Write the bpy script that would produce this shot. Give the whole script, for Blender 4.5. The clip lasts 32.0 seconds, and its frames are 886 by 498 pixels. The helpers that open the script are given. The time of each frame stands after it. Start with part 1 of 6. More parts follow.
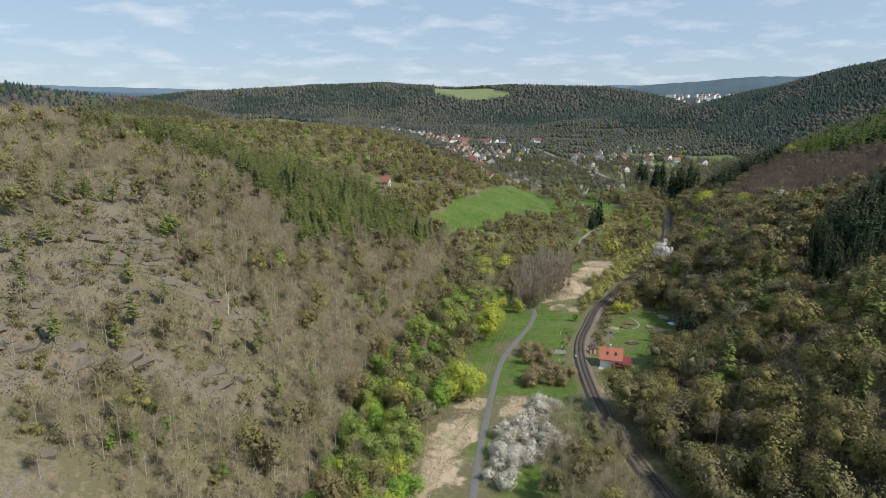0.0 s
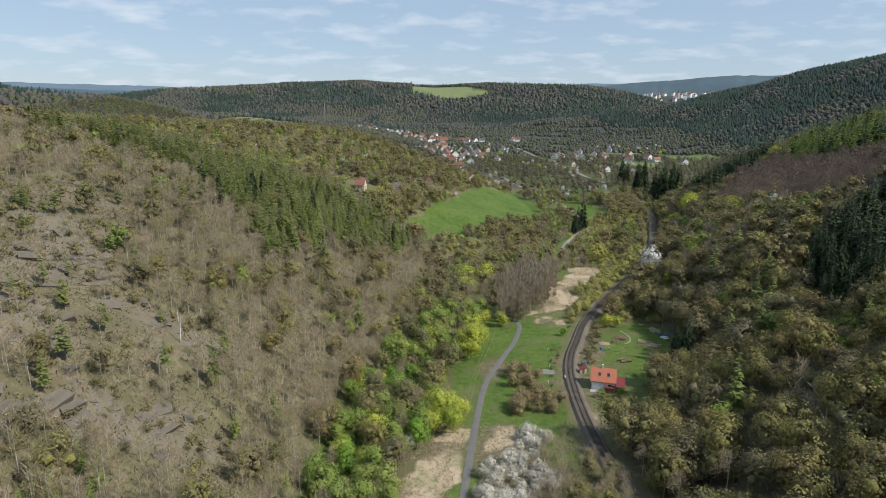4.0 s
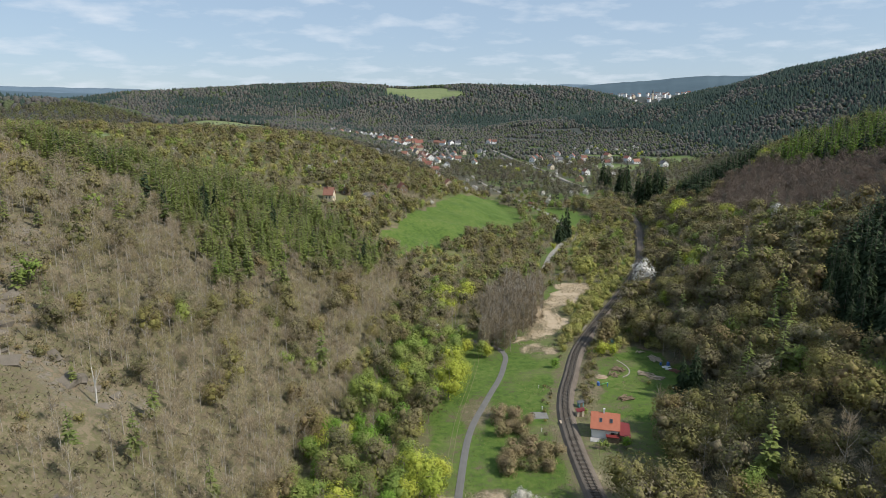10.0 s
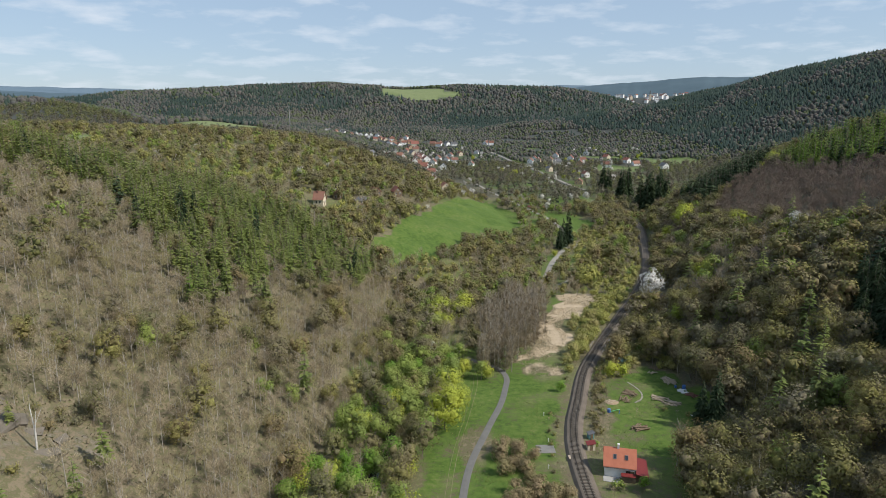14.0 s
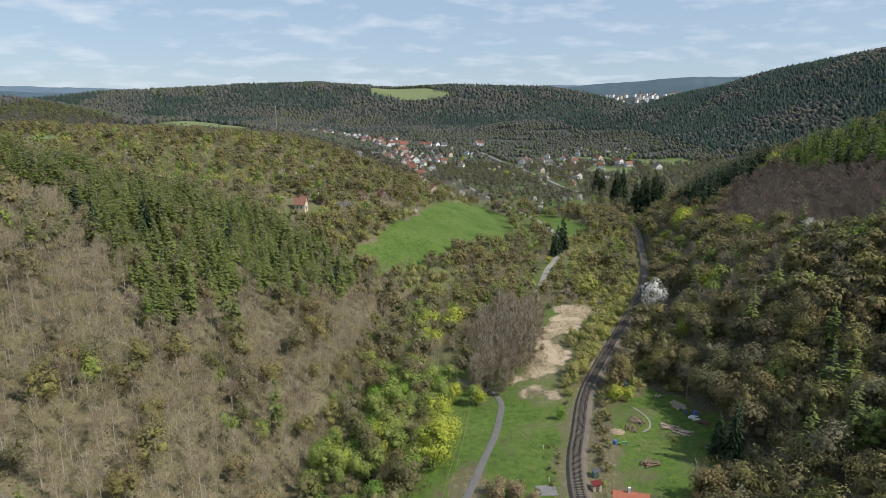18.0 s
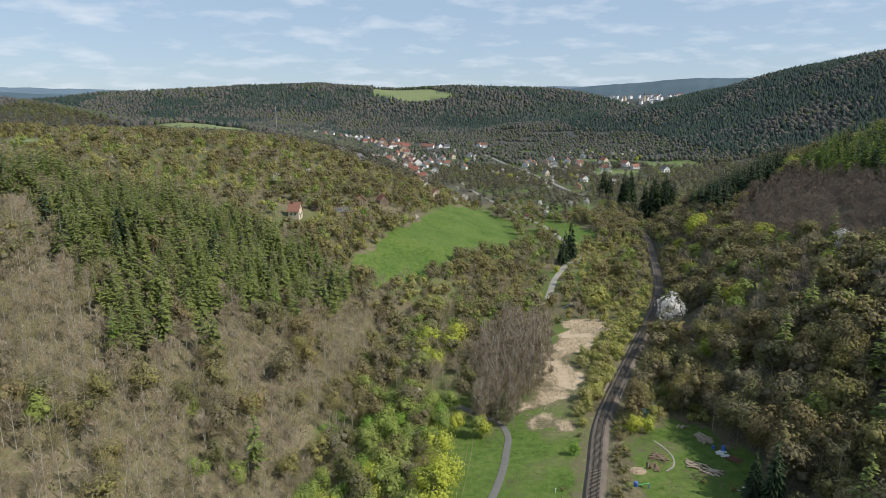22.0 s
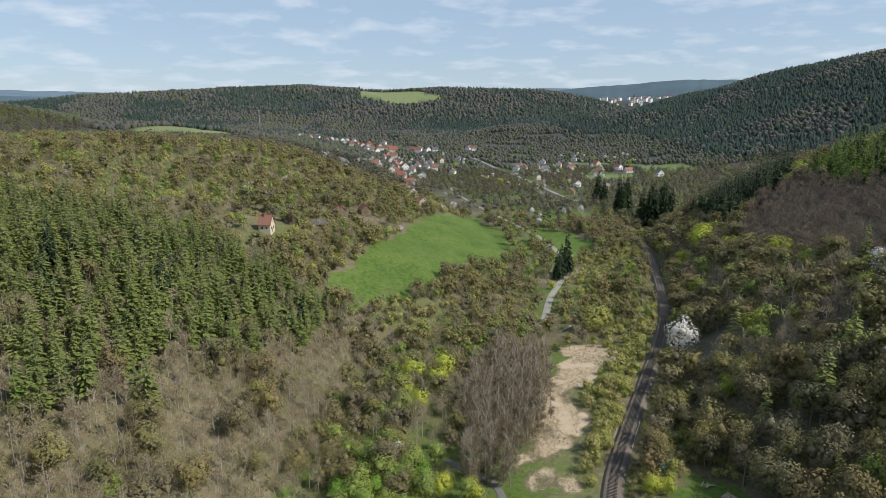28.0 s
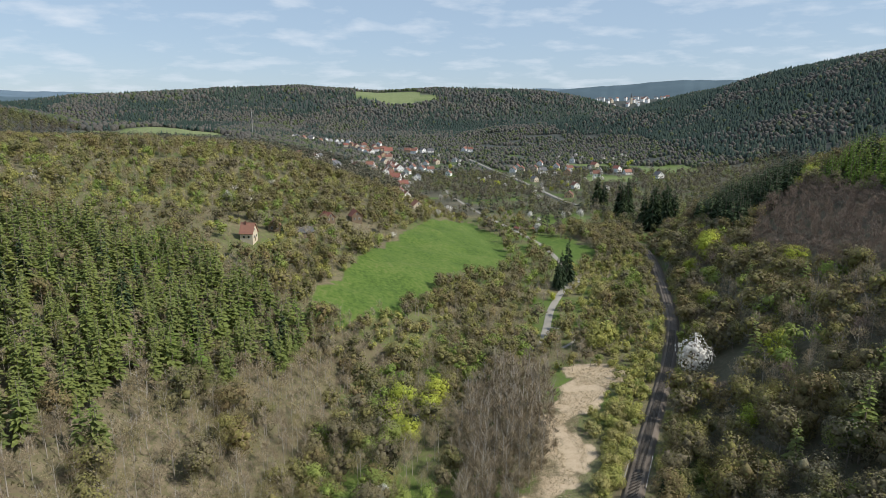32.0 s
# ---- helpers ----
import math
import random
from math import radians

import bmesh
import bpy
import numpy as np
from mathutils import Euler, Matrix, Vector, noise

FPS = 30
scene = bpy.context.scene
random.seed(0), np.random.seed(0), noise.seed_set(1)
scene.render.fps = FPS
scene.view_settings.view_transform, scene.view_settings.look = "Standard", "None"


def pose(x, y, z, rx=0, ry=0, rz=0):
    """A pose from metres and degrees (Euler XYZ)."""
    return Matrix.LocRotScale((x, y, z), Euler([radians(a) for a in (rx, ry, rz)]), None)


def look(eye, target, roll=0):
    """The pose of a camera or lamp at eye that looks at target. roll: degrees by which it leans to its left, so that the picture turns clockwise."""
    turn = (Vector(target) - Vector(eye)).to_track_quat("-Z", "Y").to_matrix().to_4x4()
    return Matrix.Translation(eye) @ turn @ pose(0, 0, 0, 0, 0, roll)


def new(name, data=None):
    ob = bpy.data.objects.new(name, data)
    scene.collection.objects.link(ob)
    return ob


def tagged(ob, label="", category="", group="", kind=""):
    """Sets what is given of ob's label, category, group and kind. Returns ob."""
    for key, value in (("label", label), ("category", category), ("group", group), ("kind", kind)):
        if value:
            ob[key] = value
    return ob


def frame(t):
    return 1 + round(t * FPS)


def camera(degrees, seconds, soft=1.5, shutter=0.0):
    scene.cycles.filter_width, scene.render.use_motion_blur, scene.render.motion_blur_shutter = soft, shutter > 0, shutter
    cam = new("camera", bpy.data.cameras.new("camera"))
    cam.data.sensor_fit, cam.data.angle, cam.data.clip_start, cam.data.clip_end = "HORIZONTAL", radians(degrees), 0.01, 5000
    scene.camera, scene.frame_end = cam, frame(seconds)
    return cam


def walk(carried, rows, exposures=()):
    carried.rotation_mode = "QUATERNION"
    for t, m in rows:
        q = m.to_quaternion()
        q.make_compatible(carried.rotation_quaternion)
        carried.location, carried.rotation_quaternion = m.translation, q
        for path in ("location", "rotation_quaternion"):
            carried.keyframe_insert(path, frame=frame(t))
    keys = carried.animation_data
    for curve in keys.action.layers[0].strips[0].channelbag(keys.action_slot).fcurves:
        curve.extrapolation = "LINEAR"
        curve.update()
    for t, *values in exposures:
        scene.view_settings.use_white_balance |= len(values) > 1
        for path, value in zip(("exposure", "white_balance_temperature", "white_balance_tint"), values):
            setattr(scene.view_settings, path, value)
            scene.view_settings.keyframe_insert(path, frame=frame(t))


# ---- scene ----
cam = camera(70.9, 32.0, soft=0.7)
PATH = [
    (0, (2.962, -1.515, 93.537), (2.845, 0.433, 93.099), 0.1),
    (1, (2.626, 3.534, 93.829), (2.535, 5.484, 93.39), 0.1),
    (2, (2.384, 8.597, 94.149), (2.318, 10.546, 93.707), 0.2),
    (2.5, (2.224, 11.098, 94.244), (2.159, 13.047, 93.801), 0.2),
    (4.5, (1.933, 21.365, 94.672), (1.899, 23.314, 94.228), 0.2),
    (5, (1.813, 24.352, 94.909), (1.793, 26.302, 94.464), 0.2),
    (6, (1.688, 29.303, 95.464), (1.669, 31.253, 95.018), 0.2),
    (7, (1.689, 34.247, 95.601), (1.676, 36.197, 95.156), 0.1),
    (8, (1.801, 39.918, 95.549), (1.81, 41.868, 95.105), 0.1),
    (9, (1.74, 44.994, 95.843), (1.749, 46.944, 95.401), -0.0),
    (10, (1.889, 49.948, 95.898), (1.914, 51.899, 95.458), -0.1),
    (11, (1.718, 54.772, 96.144), (1.769, 56.722, 95.703), -0.0),
    (12, (1.977, 59.904, 95.992), (2.024, 61.854, 95.552), -0.0),
    (13, (2.095, 65.094, 95.557), (2.137, 67.045, 95.119), 0.0),
    (14, (2.296, 70.029, 95.709), (2.333, 71.981, 95.271), -0.0),
    (14.5, (2.377, 72.447, 95.854), (2.411, 74.398, 95.416), -0.0),
    (16.5, (3.241, 83.094, 95.852), (3.27, 85.045, 95.413), -0.0),
    (17, (3.439, 85.933, 95.824), (3.478, 87.883, 95.386), -0.1),
    (18, (3.495, 90.659, 95.651), (3.563, 92.609, 95.213), 0.0),
    (19, (3.694, 95.496, 95.771), (3.76, 97.446, 95.333), 0.0),
    (20, (4.026, 100.488, 95.757), (4.093, 102.439, 95.321), 0.0),
    (21, (4.481, 105.421, 95.633), (4.544, 107.372, 95.198), -0.0),
    (22, (4.821, 110.549, 95.688), (4.88, 112.5, 95.254), 0.0),
    (23, (5.32, 115.629, 95.73), (5.374, 117.581, 95.296), 0.0),
    (24, (5.764, 120.557, 95.764), (5.814, 122.509, 95.331), -0.0),
    (24.5, (6.053, 123.069, 95.825), (6.104, 125.021, 95.393), -0.1),
    (26.5, (6.786, 133.177, 96.007), (6.857, 135.13, 95.578), -0.1),
    (27, (7.094, 135.759, 96.017), (7.178, 137.711, 95.59), -0.0),
    (28, (7.66, 140.701, 96.356), (7.752, 142.652, 95.928), -0.1),
    (29, (8.309, 145.734, 96.419), (8.395, 147.686, 95.992), -0.1),
    (30, (9.106, 150.51, 96.54), (9.193, 152.462, 96.113), -0.2),
    (31, (9.607, 155.081, 96.643), (9.701, 157.032, 96.215), -0.2),
    (32, (9.868, 159.99, 96.806), (9.971, 161.941, 96.379), -0.1),
]
walk(cam, [(t, look(eye, target, roll)) for t, eye, target, roll in PATH], ((0, 0.12), (32, 0.12)))


# ---- world, sun, exposure ----
SUN_EL, SUN_AZ = 44.0, 112.0  # degrees; azimuth clockwise from +y: the sun stands to the east, a little behind the flight
world = bpy.data.worlds.new("sky")
scene.world = world
world.use_nodes = True
wt = world.node_tree
wt.nodes.clear()
wout = wt.nodes.new("ShaderNodeOutputWorld")
wback = wt.nodes.new("ShaderNodeBackground")
wsky = wt.nodes.new("ShaderNodeTexSky")
wsky.sky_type, wsky.sun_disc = "NISHITA", False
wsky.sun_elevation, wsky.sun_rotation = radians(SUN_EL), radians(SUN_AZ)
wsky.altitude, wsky.air_density, wsky.dust_density, wsky.ozone_density = 300, 1.0, 0.4, 2.0
# broken cloud over the whole dome, flattened towards the horizon
wco = wt.nodes.new("ShaderNodeTexCoord")
wsep = wt.nodes.new("ShaderNodeSeparateXYZ")
wt.links.new(wco.outputs["Generated"], wsep.inputs[0])
wadd = wt.nodes.new("ShaderNodeMath")
wadd.operation, wadd.inputs[1].default_value = "ADD", 0.16
wt.links.new(wsep.outputs[2], wadd.inputs[0])
wdiv = []
for axis in (0, 1):
    node = wt.nodes.new("ShaderNodeMath")
    node.operation = "DIVIDE"
    wt.links.new(wsep.outputs[axis], node.inputs[0])
    wt.links.new(wadd.outputs[0], node.inputs[1])
    wdiv.append(node)
wcomb = wt.nodes.new("ShaderNodeCombineXYZ")
wt.links.new(wdiv[0].outputs[0], wcomb.inputs[0])
wt.links.new(wdiv[1].outputs[0], wcomb.inputs[1])
wnoise = wt.nodes.new("ShaderNodeTexNoise")
wnoise.inputs["Scale"].default_value, wnoise.inputs["Detail"].default_value, wnoise.inputs["Roughness"].default_value = 2.7, 10, 0.55
wt.links.new(wcomb.outputs[0], wnoise.inputs["Vector"])
wramp = wt.nodes.new("ShaderNodeValToRGB")
wramp.color_ramp.elements[0].position, wramp.color_ramp.elements[1].position = 0.50, 0.72
wt.links.new(wnoise.outputs["Fac"], wramp.inputs[0])
wmix = wt.nodes.new("ShaderNodeMix")
wmix.data_type = "RGBA"
wmul = wt.nodes.new("ShaderNodeMath")
wmul.operation, wmul.inputs[1].default_value = "MULTIPLY", 0.64
wt.links.new(wramp.outputs[0], wmul.inputs[0])
wt.links.new(wmul.outputs[0], wmix.inputs["Factor"])
whaze = wt.nodes.new("ShaderNodeMix")
whaze.data_type, whaze.inputs[0].default_value = "RGBA", 0.65
wt.links.new(wsky.outputs[0], whaze.inputs[6])
whaze.inputs[7].default_value = (4.1, 5.35, 7.0, 1)
wt.links.new(whaze.outputs[2], wmix.inputs[6])
wmix.inputs[7].default_value = (7.1, 7.7, 8.5, 1)
wt.links.new(wmix.outputs[2], wback.inputs[0])
wback.inputs[1].default_value = 0.10
wt.links.new(wback.outputs[0], wout.inputs[0])

sun = new("sun", bpy.data.lights.new("sun", "SUN"))
sun.data.energy, sun.data.angle, sun.data.color = 4.4, radians(0.6), (1.0, 0.95, 0.87)
sun_way = Vector((math.sin(radians(SUN_AZ)) * math.cos(radians(SUN_EL)), math.cos(radians(SUN_AZ)) * math.cos(radians(SUN_EL)), math.sin(radians(SUN_EL))))
sun.matrix_world = look((0, 0, 500), Vector((0, 0, 500)) - sun_way)


# ---- materials ----
def nodes_of(name, rough=0.8, metal=0.0, spec=0.25):
    m = bpy.data.materials.new(name)
    m.use_nodes = True
    t = m.node_tree
    b = t.nodes["Principled BSDF"]
    b.inputs["Roughness"].default_value, b.inputs["Metallic"].default_value = rough, metal
    b.inputs["Specular IOR Level"].default_value = spec
    return m, t, b


def math_node(t, op, a, b=None):
    n = t.nodes.new("ShaderNodeMath")
    n.operation = op
    for slot, v in enumerate((a, b)):
        if v is None:
            continue
        if isinstance(v, (int, float)):
            n.inputs[slot].default_value = v
        else:
            t.links.new(v, n.inputs[slot])
    return n.outputs[0]


def noise_node(t, scale, detail=4, rough=0.6, vector=None, offset=0.0):
    n = t.nodes.new("ShaderNodeTexNoise")
    n.inputs["Scale"].default_value, n.inputs["Detail"].default_value, n.inputs["Roughness"].default_value = scale, detail, rough
    if vector is None:
        g = t.nodes.new("ShaderNodeNewGeometry")
        vector = g.outputs["Position"]
    if offset:
        v = t.nodes.new("ShaderNodeVectorMath")
        v.operation, v.inputs[1].default_value = "ADD", (offset, offset * 0.7, offset * 0.3)
        t.links.new(vector, v.inputs[0])
        vector = v.outputs[0]
    t.links.new(vector, n.inputs["Vector"])
    return n.outputs["Fac"]


def ramp_node(t, fac, colors, low=0.3, high=0.7):
    r = t.nodes.new("ShaderNodeValToRGB")
    n = len(colors)
    while len(r.color_ramp.elements) < n:
        r.color_ramp.elements.new(0.5)
    for i, c in enumerate(colors):
        r.color_ramp.elements[i].position = low + (high - low) * i / max(n - 1, 1)
        r.color_ramp.elements[i].color = (*c, 1)
    t.links.new(fac, r.inputs[0])
    return r.outputs[0]


def mix_node(t, fac, a, b, blend="MIX"):
    n = t.nodes.new("ShaderNodeMix")
    n.data_type, n.blend_type = "RGBA", blend
    for slot, v in ((0, fac), (6, a), (7, b)):
        if isinstance(v, (int, float)):
            n.inputs[slot].default_value = v
        elif isinstance(v, tuple):
            n.inputs[slot].default_value = (*v, 1)
        else:
            t.links.new(v, n.inputs[slot])
    return n.outputs[2]


def bump_node(t, b, height, strength=0.4, distance=0.05):
    n = t.nodes.new("ShaderNodeBump")
    n.inputs["Strength"].default_value, n.inputs["Distance"].default_value = strength, distance
    t.links.new(height, n.inputs["Height"])
    t.links.new(n.outputs[0], b.inputs["Normal"])


def plain(name, colors, scale=1.5, rough=0.8, metal=0.0, bump=0.0, spec=0.25, fine=14.0):
    """A surface of varied colour at two scales, with fine relief; repeats differ by the object's random number."""
    m, t, b = nodes_of(name, rough, metal, spec)
    big, small = noise_node(t, scale), noise_node(t, scale * fine, 3)
    f = math_node(t, "ADD", math_node(t, "MULTIPLY", big, 0.65), math_node(t, "MULTIPLY", small, 0.35))
    info = t.nodes.new("ShaderNodeObjectInfo")
    f = math_node(t, "ADD", f, math_node(t, "MULTIPLY", math_node(t, "SUBTRACT", info.outputs["Random"], 0.5), 0.12))
    t.links.new(ramp_node(t, f, colors), b.inputs["Base Color"])
    if bump:
        bump_node(t, b, small, bump)
    return m


def leafy(name, colors, rough=0.75, through_light=0.25):
    """Foliage or twigs: one tone for each plant, another for each leaf or twig."""
    m, t, b = nodes_of(name, rough, 0.0, 0.15)
    a = t.nodes.new("ShaderNodeAttribute")
    a.attribute_name = "tint"
    info = t.nodes.new("ShaderNodeObjectInfo")
    tone = math_node(t, "FRACT", math_node(t, "ADD", a.outputs["Fac"], info.outputs["Random"]))
    g = t.nodes.new("ShaderNodeNewGeometry")
    tone = math_node(t, "ADD", math_node(t, "MULTIPLY", tone, 0.86), math_node(t, "MULTIPLY", g.outputs["Random Per Island"], 0.14))
    grain = ramp_node(t, noise_node(t, 1.7, 3, 0.7), [(0.62, 0.62, 0.62), (1.0, 1.0, 1.0), (1.25, 1.25, 1.2)], 0.34, 0.66)
    tint = mix_node(t, 1.0, ramp_node(t, tone, colors, 0.05, 0.95), grain, "MULTIPLY")
    t.links.new(tint, b.inputs["Base Color"])
    if through_light:
        tr = t.nodes.new("ShaderNodeBsdfTranslucent")
        t.links.new(tint, tr.inputs[0])
        mx = t.nodes.new("ShaderNodeMixShader")
        mx.inputs[0].default_value = through_light
        t.links.new(b.outputs[0], mx.inputs[1])
        t.links.new(tr.outputs[0], mx.inputs[2])
        t.links.new(mx.outputs[0], t.nodes["Material Output"].inputs[0])
    return m


M_BARK = plain("bark", [(0.140, 0.112, 0.084), (0.280, 0.238, 0.196)], 2.0)
M_BARK_PALE = plain("bark_grey", [(0.24, 0.215, 0.18), (0.42, 0.385, 0.335)], 2.0)
M_BIRCH = plain("birch_bark", [(.35, .33, .30), (.62, .60, .56)], 2.0)
M_TWIG = leafy("twigs_grey_brown", [(0.25, 0.202, 0.138), (0.355, 0.288, 0.19), (0.41, 0.34, 0.238), (0.31, 0.28, 0.13), (0.375, 0.305, 0.205)], through_light=0.25)
M_ALDER = leafy("twigs_alder", [(0.246, 0.204, 0.14), (0.306, 0.251, 0.174), (0.272, 0.23, 0.153)], through_light=0.25)
M_BEECH = leafy("twigs_beech", [(0.17, 0.13, 0.105), (0.21, 0.16, 0.13), (0.19, 0.15, 0.115)], through_light=0.1)
M_BUD = leafy("leaves_olive", [(0.148, 0.148, 0.055), (0.212, 0.178, 0.123), (0.241, 0.231, 0.074), (0.197, 0.163, 0.104), (0.276, 0.261, 0.083), (0.251, 0.187, 0.104), (0.167, 0.172, 0.061), (0.221, 0.197, 0.138)], through_light=0.3)
M_SALLOW = leafy("leaves_sallow", [(0.314, 0.32, 0.099), (0.404, 0.392, 0.118), (0.291, 0.297, 0.096), (0.371, 0.325, 0.145), (0.336, 0.347, 0.1)], through_light=0.3)
M_LEAF = leafy("leaves_fresh_green", [(0.195, 0.268, 0.065), (0.247, 0.313, 0.076), (0.287, 0.325, 0.092), (0.208, 0.273, 0.076)], through_light=0.3)
M_YELLOW = leafy("leaves_yellow_green", [(0.387, 0.431, 0.069), (0.461, 0.481, 0.082), (0.337, 0.411, 0.069)], through_light=0.3)
M_BRIGHT = leafy("leaves_bright_green", [(0.165, 0.297, 0.044), (0.209, 0.341, 0.055), (0.154, 0.27, 0.046)], through_light=0.3)
M_PINE = leafy("needles_pine", [(0.168, 0.214, 0.071), (0.214, 0.261, 0.08), (0.255, 0.288, 0.091), (0.201, 0.235, 0.086)], through_light=0.35)
M_SPRUCE = leafy("needles_spruce", [(0.043, 0.068, 0.037), (0.06, 0.09, 0.045), (0.08, 0.112, 0.053)], through_light=0.1)
M_LARCH = leafy("needles_larch", [(0.15, 0.24, 0.046), (0.19, 0.28, 0.055), (0.13, 0.205, 0.045)])
M_WHITE = leafy("blossom_white", [(0.670, 0.648, 0.605), (0.810, 0.788, 0.756), (0.562, 0.540, 0.497)], through_light=0.45)
M_CREAM = leafy("blossom_off_white", [(0.58, 0.55, 0.47), (0.7, 0.67, 0.6), (0.44, 0.41, 0.33)], through_light=0.4)
M_PINK = leafy("buds_reddish", [(0.25, 0.195, 0.11), (0.31, 0.235, 0.14), (0.23, 0.2, 0.095)], through_light=0.15)

M_WALL_WHITE = plain("render_white", [(0.74, 0.73, 0.7), (0.84, 0.83, 0.8)], 0.6, 0.85, bump=0.1)
M_WALL_CREAM = plain("render_cream", [(.52, .44, .32), (.62, .54, .42)], 0.6, 0.85, bump=0.1)
M_WALL_OCHRE = plain("render_ochre", [(.48, .33, .20), (.55, .40, .26)], 0.6, 0.85, bump=0.1)
M_ROOF_RED = plain("roof_tiles_red", [(0.2, 0.085, 0.065), (0.28, 0.115, 0.085)], 0.8, 0.75, bump=0.3)
M_ROOF_ORANGE = plain("roof_tiles_orange", [(0.23, 0.115, 0.082), (0.3, 0.15, 0.105)], 0.8, 0.75, bump=0.3)
M_ROOF_TILE = plain("roof_tiles_terracotta", [(.34, .115, .07), (.43, .155, .092)], 0.8, 0.75, bump=0.3)
M_ROOF_BROWN = plain("roof_tiles_brown", [(.15, .075, .055), (.22, .11, .08)], 0.8, 0.8, bump=0.3)
M_ROOF_GREY = plain("roof_sheet_grey", [(.09, .09, .095), (.15, .15, .155)], 0.8, 0.6, bump=0.2)
M_ROOF_METAL = plain("roof_sheet_dark_red", [(.14, .022, .022), (.19, .035, .03)], 0.8, 0.5, bump=0.1)
M_GLASS = plain("window_glass", [(.02, .025, .03), (.035, .04, .045)], 0.5, 0.08, spec=0.6)
M_FRAME = plain("frame_white_paint", [(.62, .62, .60), (.72, .72, .70)], 1.0, 0.6)
M_WOOD = plain("weathered_boards", [(.12, .085, .055), (.24, .18, .12)], 1.2, 0.85, bump=0.3)
M_WOOD_PALE = plain("pale_boards", [(.30, .24, .17), (.44, .37, .28)], 1.2, 0.85, bump=0.3)
M_CONCRETE = plain("concrete", [(.26, .25, .23), (.38, .37, .35)], 0.8, 0.9, bump=0.2)
M_ASPHALT = plain("path_asphalt", [(0.115, 0.112, 0.104), (0.16, 0.155, 0.145)], 0.35, 0.85, bump=0.2, fine=40)
M_ROAD = plain("gravel_road", [(0.235, 0.22, 0.19), (0.32, 0.3, 0.262)], 0.3, 0.9, bump=0.3, fine=30)
M_BALLAST = plain("ballast", [(0.1, 0.082, 0.066), (0.17, 0.142, 0.116)], 0.25, 0.9, bump=0.6, fine=30)
M_SLEEPER = plain("sleeper", [(.10, .085, .07), (.16, .14, .115)], 1.0, 0.9, bump=0.3)
M_RAIL = plain("rail_steel", [(.05, .038, .032), (.085, .065, .055)], 2.0, 0.5, metal=0.6)
M_ROCK = plain("slate_rock", [(0.105, 0.092, 0.074), (0.15, 0.13, 0.104), (0.195, 0.168, 0.134)], 0.35, 0.9, bump=0.8)
M_BLUE = plain("blue_plastic", [(.05, .12, .35), (.08, .18, .45)], 1.0, 0.4)
M_TEAL = plain("teal_sheet", [(.10, .22, .22), (.14, .28, .27)], 1.0, 0.5)
M_WATER = plain("stream_water", [(.015, .018, .014), (.03, .032, .024)], 0.5, 0.08, bump=0.15, spec=0.5)
M_PAINT_WHITE = plain("white_paint", [(.7, .7, .68), (.8, .8, .78)], 1.0, 0.6)


def table(v, pairs):
    """Linear interpolation in a short table of (station, value)."""
    return np.interp(v, [p[0] for p in pairs], [p[1] for p in pairs])


# Plan of the valley: the camera flies along +y; floor, foot of the western slope, foot of the eastern slope.
FLOOR_Z = [(-600, -2), (0, 0), (420, 0), (520, 1), (800, 6), (1100, 12), (1500, 30), (2200, 60), (6000, 60)]
WEST_FOOT = [(-600, -60), (0, -38), (210, -34), (300, -22), (370, -12), (430, 42), (480, 62), (560, 72), (660, 62), (800, 30), (1000, 0), (1300, -60), (1700, -200)]
WEST_STEEP = [(-600, .78), (330, .78), (430, .35), (560, .34), (610, .42), (700, .42), (900, .32), (1300, .2)]
WEST_TOP = [(-600, 95), (250, 92), (340, 92), (440, 200), (600, 220), (900, 160), (1200, 60), (1500, 40)]
WEST_CAP = [(-600, 110), (300, 90), (420, 82), (520, 78), (600, 70), (700, 64), (800, 56), (1000, 46), (1250, 40), (1600, 30)]
EAST_FOOT = [(-600, 130), (0, 84), (100, 66), (150, 58), (190, 66), (230, 90), (280, 94), (310, 92), (350, 104), (390, 122), (430, 140), (480, 156), (534, 168), (600, 190), (700, 250), (850, 360), (1000, 500), (1300, 760), (1700, 1100)]
EAST_STEEP = [(-600, .72), (480, .72), (560, .7), (640, .5), (900, .35), (1500, .3)]
EAST_TOP = [(-600, 180), (450, 180), (520, 150), (600, 100), (700, 60), (900, 60), (1500, 80)]


def ridge(x, y, line, width):
    """A hill along a crest of (x, y, height) stations."""
    best = np.zeros_like(x)
    for (ax, ay, ah), (bx, by, bh) in zip(line, line[1:]):
        dx, dy = bx - ax, by - ay
        s = np.clip(((x - ax) * dx + (y - ay) * dy) / (dx * dx + dy * dy), 0, 1)
        far = np.hypot(x - ax - s * dx, y - ay - s * dy)
        best = np.maximum(best, (ah + s * (bh - ah)) * np.exp(-(far / width) ** 2))
    return best


